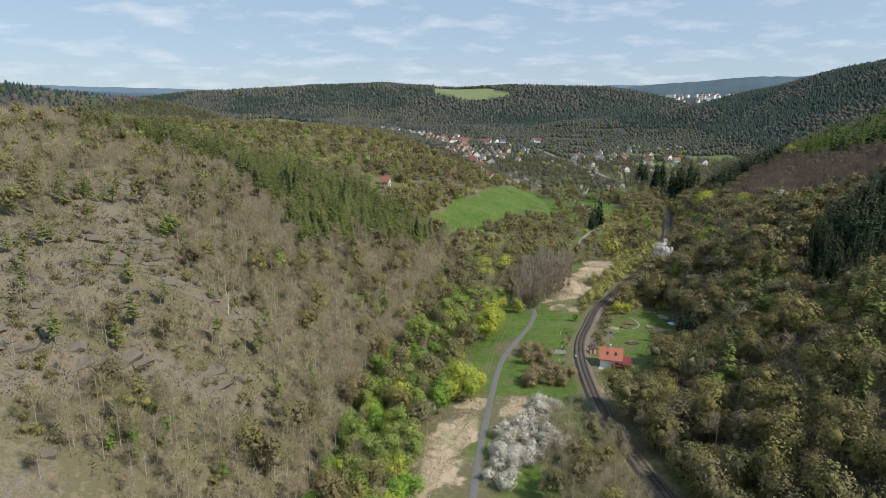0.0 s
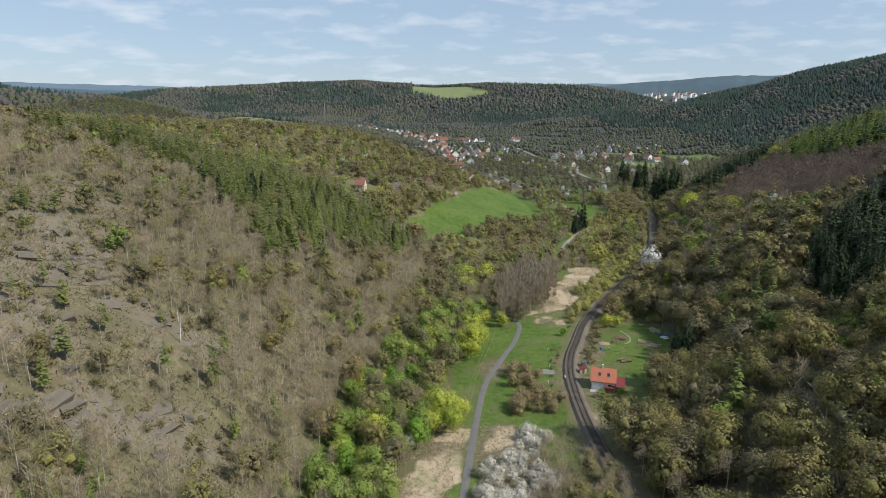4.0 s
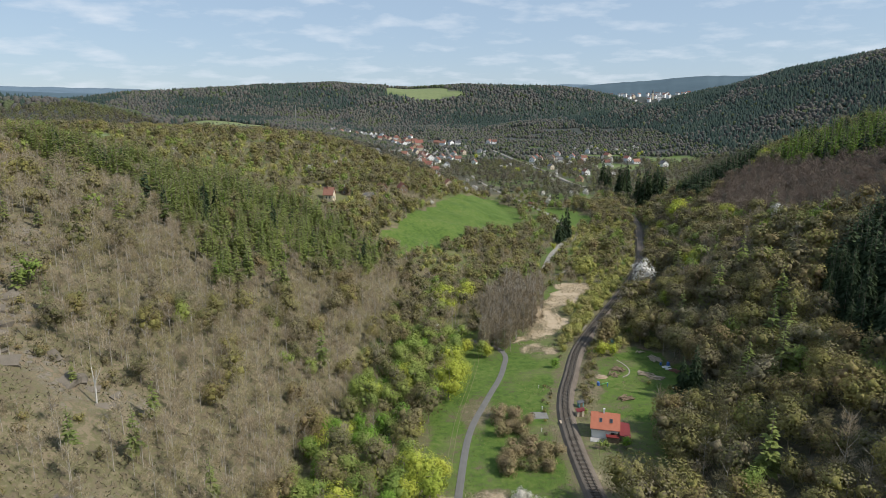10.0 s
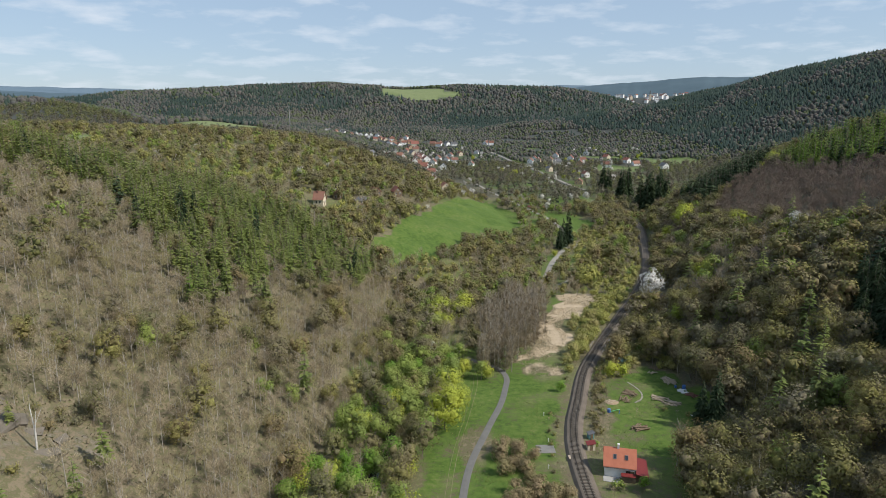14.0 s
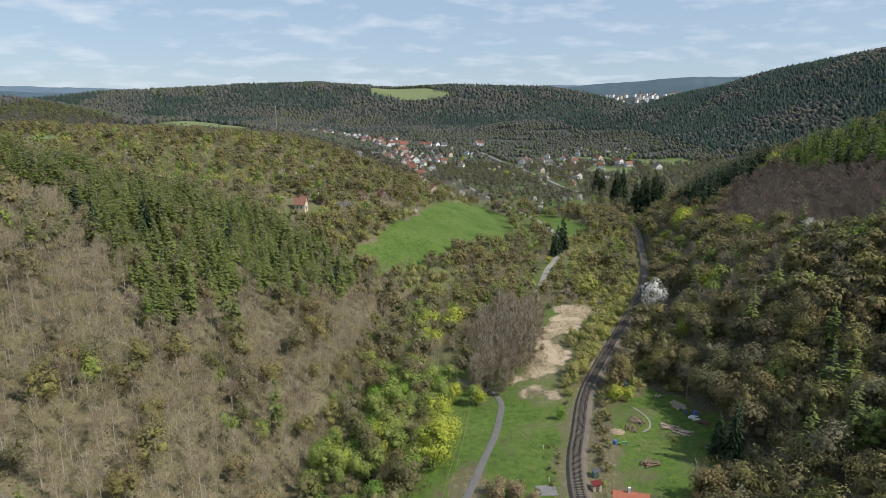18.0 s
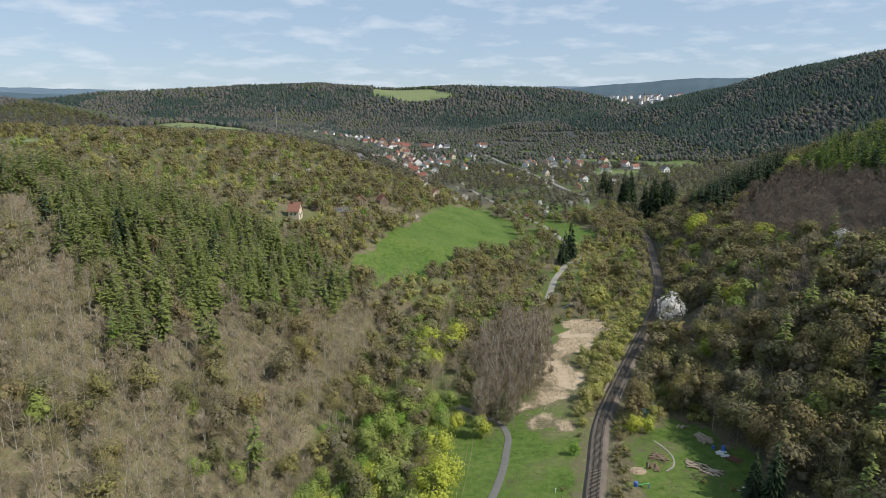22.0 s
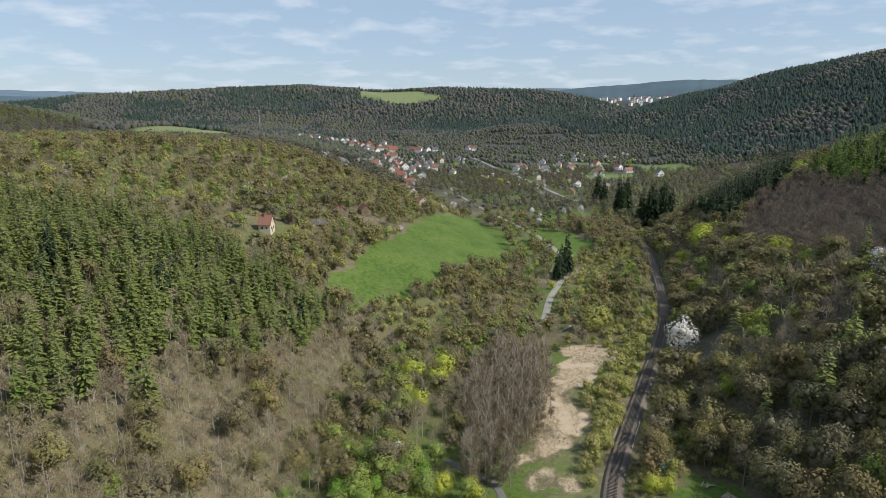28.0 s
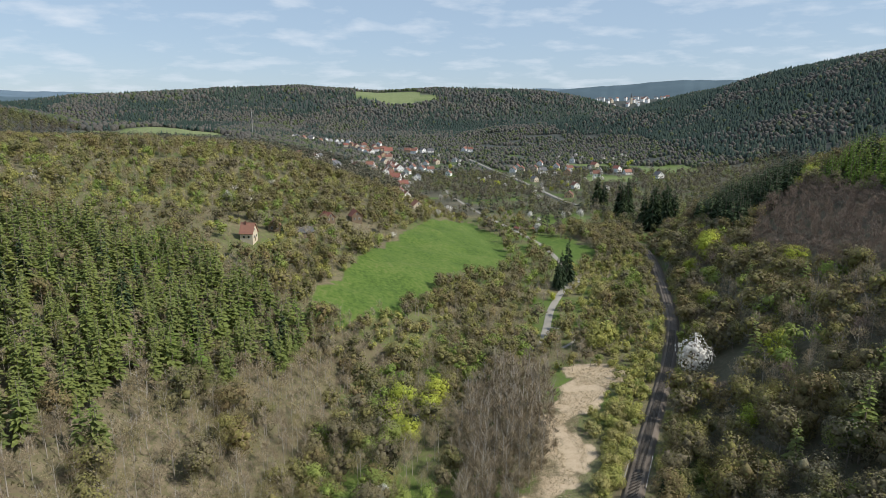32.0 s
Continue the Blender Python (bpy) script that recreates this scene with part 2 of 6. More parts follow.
HILL_NORTH = [(-1300, 1900, 100), (-900, 2150, 147), (-560, 2300, 172), (-380, 2380, 182), (-100, 2450, 168), (120, 2500, 179), (420, 2500, 172), (640, 2560, 118)]
HILL_EAST = [(860, 2050, 100), (930, 1900, 158), (1000, 1650, 200), (1050, 1350, 226), (1200, 1000, 256), (1300, 600, 265)]
SPUR_EAST = [(1000, 1650, 170), (760, 1700, 118), (600, 1720, 100), (480, 1720, 84), (300, 1720, 62)]
HILL_WEST = [(-1200, 600, 150), (-760, 900, 128), (-640, 1050, 108)]
SPUR_VILLAGE = [(-700, 1010, 84), (-520, 1110, 78), (-400, 1190, 76), (-330, 1240, 66), (-270, 1330, 46)]
RIDGE_TOWN = [(400, 3250, 130), (800, 3100, 148), (1100, 2950, 156), (1600, 2800, 150)]
FAR_WEST = [(-3600, 2800, 235), (-2600, 3600, 215), (-1900, 4100, 205), (-1500, 4300, 190)]
FAR_EAST = [(700, 4550, 205), (1300, 4350, 255), (1750, 4150, 285), (2400, 3900, 270)]


def ground(x, y):
    """Height of the ground over the plan."""
    x, y = np.asarray(x, float), np.asarray(y, float)
    base = table(y, FLOOR_Z)
    d = np.maximum(table(y, WEST_FOOT) - x, 0)
    top = table(y, WEST_TOP)
    west = top * (1 - np.exp(-d * table(y, WEST_STEEP) / top))
    cap = table(y, WEST_CAP)
    west = west - np.maximum(west - cap + 8, 0) ** 2 / (np.maximum(west - cap + 8, 0) + 16)
    d = np.maximum(x - table(y, EAST_FOOT), 0)
    top = table(y, EAST_TOP)
    east = top * (1 - np.exp(-d * table(y, EAST_STEEP) / top))
    z = base + np.maximum(west, east)
    for line, width in ((HILL_NORTH, 520), (HILL_EAST, 420), (SPUR_EAST, 260), (HILL_WEST, 330), (SPUR_VILLAGE, 190), (RIDGE_TOWN, 420), (FAR_WEST, 500), (FAR_EAST, 420)):
        z = np.maximum(z, ridge(x, y, line, width))
    return z


# ---- ground ----
RAIL = [(78, 0), (69, 45), (60, 90), (53, 120), (47, 153), (43, 176), (42, 203), (43, 228), (46, 245), (51, 261), (59, 285), (71, 310), (92, 350), (113, 390), (131, 430), (144, 469), (157, 513), (165.5, 543), (171, 570), (173, 600)]
TRACK_FAR = [(176, 770), (168, 815), (153, 965), (138, 1070), (124, 1162), (112, 1230)]
PATH_WAY = [(-8, 0), (-4, 50), (0, 100), (3, 146), (5, 167), (8, 194), (12, 221), (19, 243), (25, 260), (28, 272), (29.5, 281), (27.5, 289), (22, 294), (16, 300)]
LANE = [(66, 410), (72, 430), (80, 456), (93, 487), (102, 510), (105, 529), (107, 557), (105, 599), (96, 645), (83, 700), (70, 761), (58, 830), (50, 900)]
MEADOW_WEST = [(-34, 396), (-30, 417), (-15, 469), (7, 555), (28, 621), (60, 689), (77, 630), (72, 544), (55, 496), (28, 474), (18, 439), (3, 419), (-19, 396)]
MEADOW_EAST = [(84, 640), (98, 650), (125, 612), (140, 588), (130, 552), (112, 536), (110, 560), (107, 600)]
LAWN = [(56, 232), (60, 262), (66, 276), (82, 292), (92, 284), (96, 252), (88, 232), (70, 226)]
GRASS_STRIP = [(31, 284), (51, 281), (45, 255), (39, 228), (38, 195), (14, 190), (15, 215), (22, 250)]
GRASS_WEST = [(-3, 192), (3, 192), (8, 230), (22, 268), (25, 292), (14, 292), (9, 262), (2, 232)]
SAND = [(38, 297), (48, 298), (55, 311), (63, 325), (60, 335), (66, 346), (57, 349), (49, 338), (45, 325), (42, 313)]
REEDS_MID = [(35, 283), (52, 284), (54, 292), (38, 293)]
SAND_UPPER = [(57, 345), (64, 345), (73, 354), (83, 366), (89, 381), (80, 384), (70, 379), (62, 359)]
WILD = 2.6  # how far the edges of meadows and reed beds wander
REEDS = [(-16, 135), (-2, 135), (2, 160), (4, 188), (-2, 190), (-10, 172)]
REEDS_EAST = [(8, 172), (12, 170), (20, 186), (18, 192), (10, 190)]
FIELD_TOP = [(-470, 900), (-440, 970), (-430, 1075), (-408, 1170), (-385, 1200), (-335, 1236), (-276, 1205), (-312, 1136), (-352, 1116), (-392, 1036), (-425, 930)]
FIELD_LEDGE = [(-268, 470), (-252, 520), (-236, 516), (-214, 482), (-226, 455)]
FIELD_FAR = [(-160, 2200), (-40, 2150), (60, 2190), (110, 2260), (60, 2340), (0, 2440), (-180, 2430)]
TOWN = [(640, 2560), (1340, 2500), (1400, 3000), (650, 3150)]
ORCHARD = [(-130, 480), (-40, 450), (-10, 560), (-70, 640), (-130, 600)]
EAST_FIELDS = [(230, 960), (420, 960), (470, 1130), (230, 1160)]
EAST_PATCHES = [[(238, 960), (300, 955), (330, 1010), (260, 1030)], [(360, 1030), (430, 1040), (430, 1110), (345, 1120)], [(255, 1120), (320, 1110), (330, 1160), (260, 1165)], [(150, 640), (185, 650), (180, 720), (150, 700)]]
BEECH = [(165, 330), (185, 470), (225, 520), (250, 520), (238, 420), (225, 330), (200, 285)]
SPRUCE_STAND = [(122, 195), (122, 225), (140, 268), (205, 305), (230, 260), (170, 190)]
SPRUCE_RIDGE = [(200, 512), (232, 520), (262, 545), (285, 600), (255, 638), (212, 592)]
CREST = [(196, 300), (214, 330), (236, 420), (252, 520), (300, 560), (330, 420), (330, 280), (240, 270)]
PINE_BAND = [(-240, 356), (-185, 352), (-142, 340), (-112, 316), (-88, 290), (-74, 272), (-62, 284), (-60, 312), (-48, 330), (-38, 350), (-24, 372), (-38, 390), (-56, 396), (-67, 406), (-88, 413), (-112, 419), (-127, 402), (-150, 394), (-182, 394), (-235, 384)]
ALDERS = [(19, 286), (33, 288), (47, 318), (57, 352), (54, 376), (38, 372), (22, 335)]


def inside(x, y, poly):
    x, y = np.asarray(x, float), np.asarray(y, float)
    hit = np.zeros(x.shape, bool)
    for (ax, ay), (bx, by) in zip(poly, poly[1:] + poly[:1]):
        cross = (ay > y) != (by > y)
        hit ^= cross & (x < (bx - ax) * (y - ay) / ((by - ay) if by != ay else 1e-9) + ax)
    return hit


def off_line(x, y, line):
    best = np.full(np.shape(x), 1e9)
    for (ax, ay), (bx, by) in zip(line, line[1:]):
        dx, dy = bx - ax, by - ay
        s = np.clip(((x - ax) * dx + (y - ay) * dy) / (dx * dx + dy * dy), 0, 1)
        best = np.minimum(best, np.hypot(x - ax - s * dx, y - ay - s * dy))
    return best


def hashed(ix, iy, seed):
    h = np.sin(ix * 127.1 + iy * 311.7 + seed * 74.7) * 43758.5453
    return h - np.floor(h)


def wavy(x, y, size, seed=0):
    """Smooth value noise, 0 to 1."""
    u, v = np.asarray(x, float) / size, np.asarray(y, float) / size
    iu, iv = np.floor(u), np.floor(v)
    fu, fv = u - iu, v - iv
    fu, fv = fu * fu * (3 - 2 * fu), fv * fv * (3 - 2 * fv)
    a, b = hashed(iu, iv, seed), hashed(iu + 1, iv, seed)
    c, d = hashed(iu, iv + 1, seed), hashed(iu + 1, iv + 1, seed)
    return (a * (1 - fu) + b * fu) * (1 - fv) + (c * (1 - fu) + d * fu) * fv


def rockiness(x, y):
    """How much bare slate shows on the steep western slope."""
    along, across = (x + 118) * 0.54 - (y - 185) * 0.84, (x + 118) * 0.84 + (y - 185) * 0.54
    core = np.clip(1.15 - np.hypot(across / 42, along / 96), 0, 1)
    return np.clip(core * 0.8 + 1.3 * (wavy(x, y, 16, 3) - 0.5) + 0.5 * (wavy(x, y, 5, 4) - 0.5), 0, 1) * (core > 0)


def land(x, y):
    """Ground with its relief."""
    z = ground(x, y)
    steep = np.clip((z - table(y, FLOOR_Z) - 1.5) / 8, 0, 1) * (z < 140)
    z = z + steep * (3.0 * (wavy(x, y, 26, 1) - 0.5) + 1.6 * (wavy(x, y, 9, 2) - 0.5))
    rock = rockiness(x, y)
    return z + rock * (3.2 * np.abs(wavy(x, y, 7, 5) - 0.5) + 2.0 * (wavy(x, y, 3.5, 6) - 0.5))


def growing(lo, hi, step, out_lo, out_hi, grow=1.055):
    mid = list(np.arange(lo, hi, step))
    left, right, s = [], [], step
    v = lo
    while v > out_lo:
        s *= grow
        v -= s
        left.append(v)
    s, v = step, mid[-1]
    while v < out_hi:
        s *= grow
        v += s
        right.append(v)
    return np.array(left[::-1] + mid + right)


gx = growing(-135, 175, 2.4, -4300, 4300)
gy = growing(95, 560, 2.4, -500, 4900)
GX, GY = np.meshgrid(gx, gy)
GZ = land(GX, GY)


def level(x, y):
    """Height of the ground sheet itself."""
    x, y = np.atleast_1d(np.asarray(x, float)), np.atleast_1d(np.asarray(y, float))
    i = np.clip(np.searchsorted(gx, x) - 1, 0, len(gx) - 2)
    j = np.clip(np.searchsorted(gy, y) - 1, 0, len(gy) - 2)
    u, v = (x - gx[i]) / (gx[i + 1] - gx[i]), (y - gy[j]) / (gy[j + 1] - gy[j])
    return (GZ[j, i] * (1 - u) + GZ[j, i + 1] * u) * (1 - v) + (GZ[j + 1, i] * (1 - u) + GZ[j + 1, i + 1] * u) * v


def mesh_from(name, verts, faces, materials, slots=None, tint=None, smooth=False):
    """A mesh from arrays of corners and of triangles or quads."""
    verts, faces = np.asarray(verts, np.float32), np.asarray(faces, np.int32)
    me = bpy.data.meshes.new(name)
    n, k = faces.shape
    me.vertices.add(len(verts))
    me.vertices.foreach_set("co", verts.ravel())
    me.loops.add(n * k)
    me.loops.foreach_set("vertex_index", faces.ravel())
    me.polygons.add(n)
    me.polygons.foreach_set("loop_start", np.arange(0, n * k, k, dtype=np.int32))
    for m in materials:
        me.materials.append(m)
    if slots is not None:
        me.polygons.foreach_set("material_index", np.asarray(slots, np.int32))
    me.polygons.foreach_set("use_smooth", np.full(n, smooth))
    if tint is not None:
        me.attributes.new("tint", "FLOAT", "POINT").data.foreach_set("value", np.asarray(tint, np.float32))
    me.update(calc_edges=True)
    return me


# ground cover: lush grass, dry reed and straw, bare rock, forest floor that takes a painted haze tone far off
def ground_material():
    m, t, b = nodes_of("ground_cover", 0.9, 0.0, 0.15)
    a = t.nodes.new("ShaderNodeAttribute")
    a.attribute_name = "cover"
    sep = t.nodes.new("ShaderNodeSeparateColor")
    t.links.new(a.outputs["Color"], sep.inputs[0])
    n1, n2, n3 = noise_node(t, 0.05, 5), noise_node(t, 0.5, 5, 0.7), noise_node(t, 3.0, 4, 0.7)
    two = math_node(t, "ADD", math_node(t, "MULTIPLY", n1, 0.35), math_node(t, "MULTIPLY", n2, 0.65))
    fine = math_node(t, "ADD", math_node(t, "MULTIPLY", n2, 0.5), math_node(t, "MULTIPLY", n3, 0.5))
    floor_c = ramp_node(t, two, [(.085, .072, .045), (.15, .122, .08), (.115, .112, .055), (.20, .16, .11), (.11, .11, .05)], 0.36, 0.64)
    grass = ramp_node(t, two, [(.046, .08, .017), (.07, .118, .023), (.095, .144, .03), (.14, .158, .055)], 0.37, 0.63)
    straw = ramp_node(t, fine, [(.24, .19, .12), (.37, .295, .20), (.46, .37, .265), (.29, .24, .15)], 0.3, 0.7)
    vor = t.nodes.new("ShaderNodeTexVoronoi")
    vor.inputs["Scale"].default_value = 0.55
    gv = t.nodes.new("ShaderNodeNewGeometry")
    t.links.new(gv.outputs["Position"], vor.inputs["Vector"])
    slabs = math_node(t, "ADD", math_node(t, "MULTIPLY", vor.outputs["Distance"], 0.35), math_node(t, "MULTIPLY", fine, 0.7))
    rock = ramp_node(t, slabs, [(.08, .07, .06), (.15, .13, .108), (.205, .178, .146), (.125, .115, .07), (.22, .165, .115), (.145, .13, .085)], 0.34, 0.66)
    ragged = math_node(t, "MULTIPLY", math_node(t, "SUBTRACT", fine, 0.5), 1.7)

    def edge(out):
        v = math_node(t, "ADD", out, ragged)
        r = t.nodes.new("ShaderNodeMapRange")
        r.inputs[1].default_value, r.inputs[2].default_value = 0.38, 0.62
        t.links.new(v, r.inputs[0])
        return r.outputs[0]

    # blue-grey tone of the far trees: haze and crown shade painted into the floor
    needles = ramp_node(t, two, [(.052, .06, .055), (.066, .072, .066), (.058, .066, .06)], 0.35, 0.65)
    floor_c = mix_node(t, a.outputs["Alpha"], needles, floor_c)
    c = mix_node(t, edge(sep.outputs[2]), floor_c, rock)
    c = mix_node(t, edge(sep.outputs[1]), c, straw)
    c = mix_node(t, edge(sep.outputs[0]), c, grass)
    crop = t.nodes.new("ShaderNodeAttribute")
    crop.attribute_name = "crop"
    young = ramp_node(t, two, [(.17, .20, .10), (.20, .225, .115), (.24, .25, .14)], 0.35, 0.65)
    c = mix_node(t, crop.outputs["Fac"], c, young)
    t.links.new(c, b.inputs["Base Color"])
    bump_node(t, b, fine, 0.6, 0.25)
    return m


flat = np.clip(1 - (GZ - table(GY, FLOOR_Z)) / 6, 0, 1) * (GY < 760)
in_valley = (GX > table(GY, WEST_FOOT) - 3) & (GX < table(GY, EAST_FOOT) + 3) & (GY < 1300)
grassy = np.where(in_valley, np.where(GY < 720, 0.46, 0.38) + 0.6 * (wavy(GX, GY, 18, 8) - 0.5), np.where((GX < table(GY, WEST_FOOT)) & (GY > 395) & (GY < 720), 0.40, 0.12) + 0.45 * (wavy(GX, GY, 30, 9) - 0.5))
WX, WY = GX + 2 * WILD * (wavy(GX, GY, 11, 71) - 0.5) + WILD * (wavy(GX, GY, 4, 72) - 0.5), GY + 2 * WILD * (wavy(GX, GY, 11, 73) - 0.5) + WILD * (wavy(GX, GY, 4, 74) - 0.5)
for poly in (MEADOW_WEST, MEADOW_EAST, LAWN, GRASS_STRIP, GRASS_WEST, FIELD_TOP, FIELD_LEDGE, FIELD_FAR, *EAST_PATCHES):
    grassy = np.where(inside(WX, WY, poly), np.where((GY < 300), 0.60 + 0.55 * (wavy(GX, GY, 7, 75) - 0.35), 0.95), grassy)
strawy = np.where(in_valley, 0.22 + 0.5 * (wavy(GX, GY, 9, 11) - 0.5), 0.0)
for poly in (SAND, SAND_UPPER, REEDS, REEDS_EAST, REEDS_MID):
    hit = inside(GX + 2 * (WX - GX), GY + 2 * (WY - GY), poly)
    dry = (0.42 if poly is REEDS_MID else 0.60 if poly in (REEDS, REEDS_EAST) else 0.66) + 0.8 * (wavy(GX, GY, 6, 76) - 0.35)
    strawy, grassy = np.where(hit, dry, strawy), np.where(hit, (0.45 if poly in (REEDS, REEDS_EAST, REEDS_MID) else 0.1) * (wavy(GX, GY, 5, 77) > 0.62), grassy)
for poly in (MEADOW_WEST, MEADOW_EAST, LAWN, GRASS_STRIP, FIELD_TOP, FIELD_FAR):
    strawy = np.where(inside(WX, WY, poly), np.where(GY < 300, 0.42 * wavy(GX, GY, 5, 78), 0.0), strawy)
near_rail = off_line(GX, GY, RAIL)
strawy = np.where((near_rail < 6) & (GX < 60) & (GY < 330), np.maximum(strawy, 0.3), strawy)
grassy = np.where(near_rail < 6, 0.36 + 0.3 * (wavy(GX, GY, 6, 79) - 0.5), grassy)
rocky = rockiness(GX, GY)
# share of plain floor colour: less on the eastern slope, none under far woods
plain_floor = np.where((GY > 720) & (GZ > table(GY, FLOOR_Z) + 14), 0.0, np.where(GY > 1050, 0.0, 1.0) * np.where(GY > 720, 0.45, np.where(GX > table(GY, EAST_FOOT), 0.6, 1.0)))
cover = np.stack([grassy, strawy, rocky, plain_floor], -1).astype(np.float32)
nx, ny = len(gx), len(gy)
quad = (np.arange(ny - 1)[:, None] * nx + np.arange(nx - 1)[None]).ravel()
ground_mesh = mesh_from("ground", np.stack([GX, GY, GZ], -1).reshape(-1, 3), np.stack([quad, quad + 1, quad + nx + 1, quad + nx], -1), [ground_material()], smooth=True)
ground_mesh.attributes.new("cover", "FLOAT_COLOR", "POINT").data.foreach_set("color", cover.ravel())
crop = np.where(inside(WX, WY, FIELD_TOP) | inside(WX, WY, FIELD_LEDGE) | inside(GX, GY, FIELD_FAR), 0.7, 0.0)
for poly in EAST_PATCHES:
    crop = np.where(inside(GX, GY, poly), 0.45, crop)
ground_mesh.attributes.new("crop", "FLOAT", "POINT").data.foreach_set("value", crop.astype(np.float32).ravel())
tagged(new("ground", ground_mesh), "valley ground of meadow grass, dry reeds, leaf litter and slate rock", "ground", kind="structure")


# ---- small builders ----
def smooth_line(points, step=2.0):
    """A Catmull-Rom line through plan points, evenly spaced."""
    p = np.array([points[0]] + list(points) + [points[-1]], float)
    out = []
    for i in range(1, len(p) - 2):
        n = max(2, int(np.hypot(*(p[i + 1] - p[i])) / step))
        for s in np.arange(n) / n:
            out.append(0.5 * (2 * p[i] + (p[i + 1] - p[i - 1]) * s + (2 * p[i - 1] - 5 * p[i] + 4 * p[i + 1] - p[i + 2]) * s ** 2 + (3 * p[i] - p[i - 1] - 3 * p[i + 1] + p[i + 2]) * s ** 3))
    return np.array(out + [p[-2]])


def ribbon(points, profile, lift=0.0, step=2.0, base=None):
    """Sweeps a cross-section of (offset, height) along a plan line over the ground: corners and quads."""
    line = smooth_line(points, step)
    way = np.gradient(line, axis=0)
    way /= np.linalg.norm(way, axis=1)[:, None]
    side = np.stack([way[:, 1], -way[:, 0]], -1)
    zs = level(line[:, 0], line[:, 1]) if base is None else base(line)
    v = np.concatenate([np.stack([line[:, 0] + side[:, 0] * o, line[:, 1] + side[:, 1] * o, zs + h + lift], -1)[:, None] for o, h in profile], 1)
    k, n = len(profile), len(line)
    a = (np.arange(n - 1)[:, None] * k + np.arange(k - 1)[None]).ravel()
    return v.reshape(-1, 3), np.stack([a, a + 1, a + k + 1, a + k], -1), line, zs, side


def part(name, bm, material, parent, label=""):
    """Links a bmesh, or a finished mesh, as one mesh object under a thing or a part."""
    if isinstance(bm, bmesh.types.BMesh):
        me = bpy.data.meshes.new(name)
        bm.to_mesh(me)
        bm.free()
        me.materials.append(material)
    else:
        me = bm
    ob = new(name, me)
    ob.parent = parent
    if label:
        ob["label"] = label
    return ob


def thing(name, m, label, category, group="", kind=""):
    ob = new(name)
    ob.matrix_world = m
    return tagged(ob, label, category, group, kind)


def box_bm(boxes, bevel=0.0):
    """Boxes of (x0, y0, z0, x1, y1, z1) in one bmesh."""
    bm = bmesh.new()
    for x0, y0, z0, x1, y1, z1 in boxes:
        v = [bm.verts.new(c) for c in ((x0, y0, z0), (x1, y0, z0), (x1, y1, z0), (x0, y1, z0), (x0, y0, z1), (x1, y0, z1), (x1, y1, z1), (x0, y1, z1))]
        for f in ((0, 3, 2, 1), (4, 5, 6, 7), (0, 1, 5, 4), (1, 2, 6, 5), (2, 3, 7, 6), (3, 0, 4, 7)):
            bm.faces.new([v[i] for i in f])
    if bevel:
        bmesh.ops.bevel(bm, geom=bm.edges[:], offset=bevel, segments=1, affect="EDGES")
    return bm


def prism_bm(outline, y0, y1):
    """An outline in x and z, drawn out along y."""
    bm = bmesh.new()
    a = [bm.verts.new((x, y0, z)) for x, z in outline]
    b = [bm.verts.new((x, y1, z)) for x, z in outline]
    n = len(outline)
    bm.faces.new(a)
    bm.faces.new(b[::-1])
    for i in range(n):
        bm.faces.new((a[i], b[i], b[(i + 1) % n], a[(i + 1) % n]))
    bmesh.ops.recalc_face_normals(bm, faces=bm.faces[:])
    return bm


# ---- plants ----
rng = np.random.default_rng(7)


def unit(v):
    return v / np.maximum(np.linalg.norm(v, axis=-1, keepdims=True), 1e-9)


def stems(segments):
    """Tapered three- to five-sided stems of (start, end, radius, end radius, sides): corners and triangles."""
    vs, fs, n = [], [], 0
    for a, b, ra, rb, k in segments:
        a, b = np.asarray(a, float), np.asarray(b, float)
        w = unit(b - a)
        u = unit(np.cross(w, (0.31, 0.95, 0.02)))
        v = np.cross(w, u)
        ang = np.arange(k) * 2 * np.pi / k
        ring = np.cos(ang)[:, None] * u + np.sin(ang)[:, None] * v
        vs += [a + ring * ra, b + ring * rb]
        for i in range(k):
            j = (i + 1) % k
            fs += [(n + i, n + j, n + k + j), (n + i, n + k + j, n + k + i)]
        n += 2 * k
    return np.concatenate(vs), np.array(fs)


def slivers(start, way, length, width):
    """Twigs: one thin triangle each."""
    way = unit(way)
    side = unit(np.cross(way, rng.normal(size=way.shape))) * width[:, None] * 0.5
    v = np.stack([start - side, start + side, start + way * length[:, None]], 1)
    return v.reshape(-1, 3), np.arange(len(start) * 3).reshape(-1, 3)


def leaves(centre, normal, size):
    """Leaf clumps: one ragged triangle each, roughly facing along its normal."""
    n = unit(unit(normal) + 0.2 * rng.normal(size=normal.shape))
    u = unit(np.cross(n, rng.normal(size=n.shape)))
    w = np.cross(n, u)
    s = size[:, None]
    v = np.stack([centre + u * s * 0.62, centre - u * s * 0.34 + w * s * 0.56, centre - u * s * 0.34 - w * s * 0.5], 1)
    return v.reshape(-1, 3), np.arange(len(centre) * 3).reshape(-1, 3)


def in_ball(n, low=0.3):
    return unit(rng.normal(size=(n, 3))) * (low + (1 - low) * rng.random((n, 1)) ** 0.6)


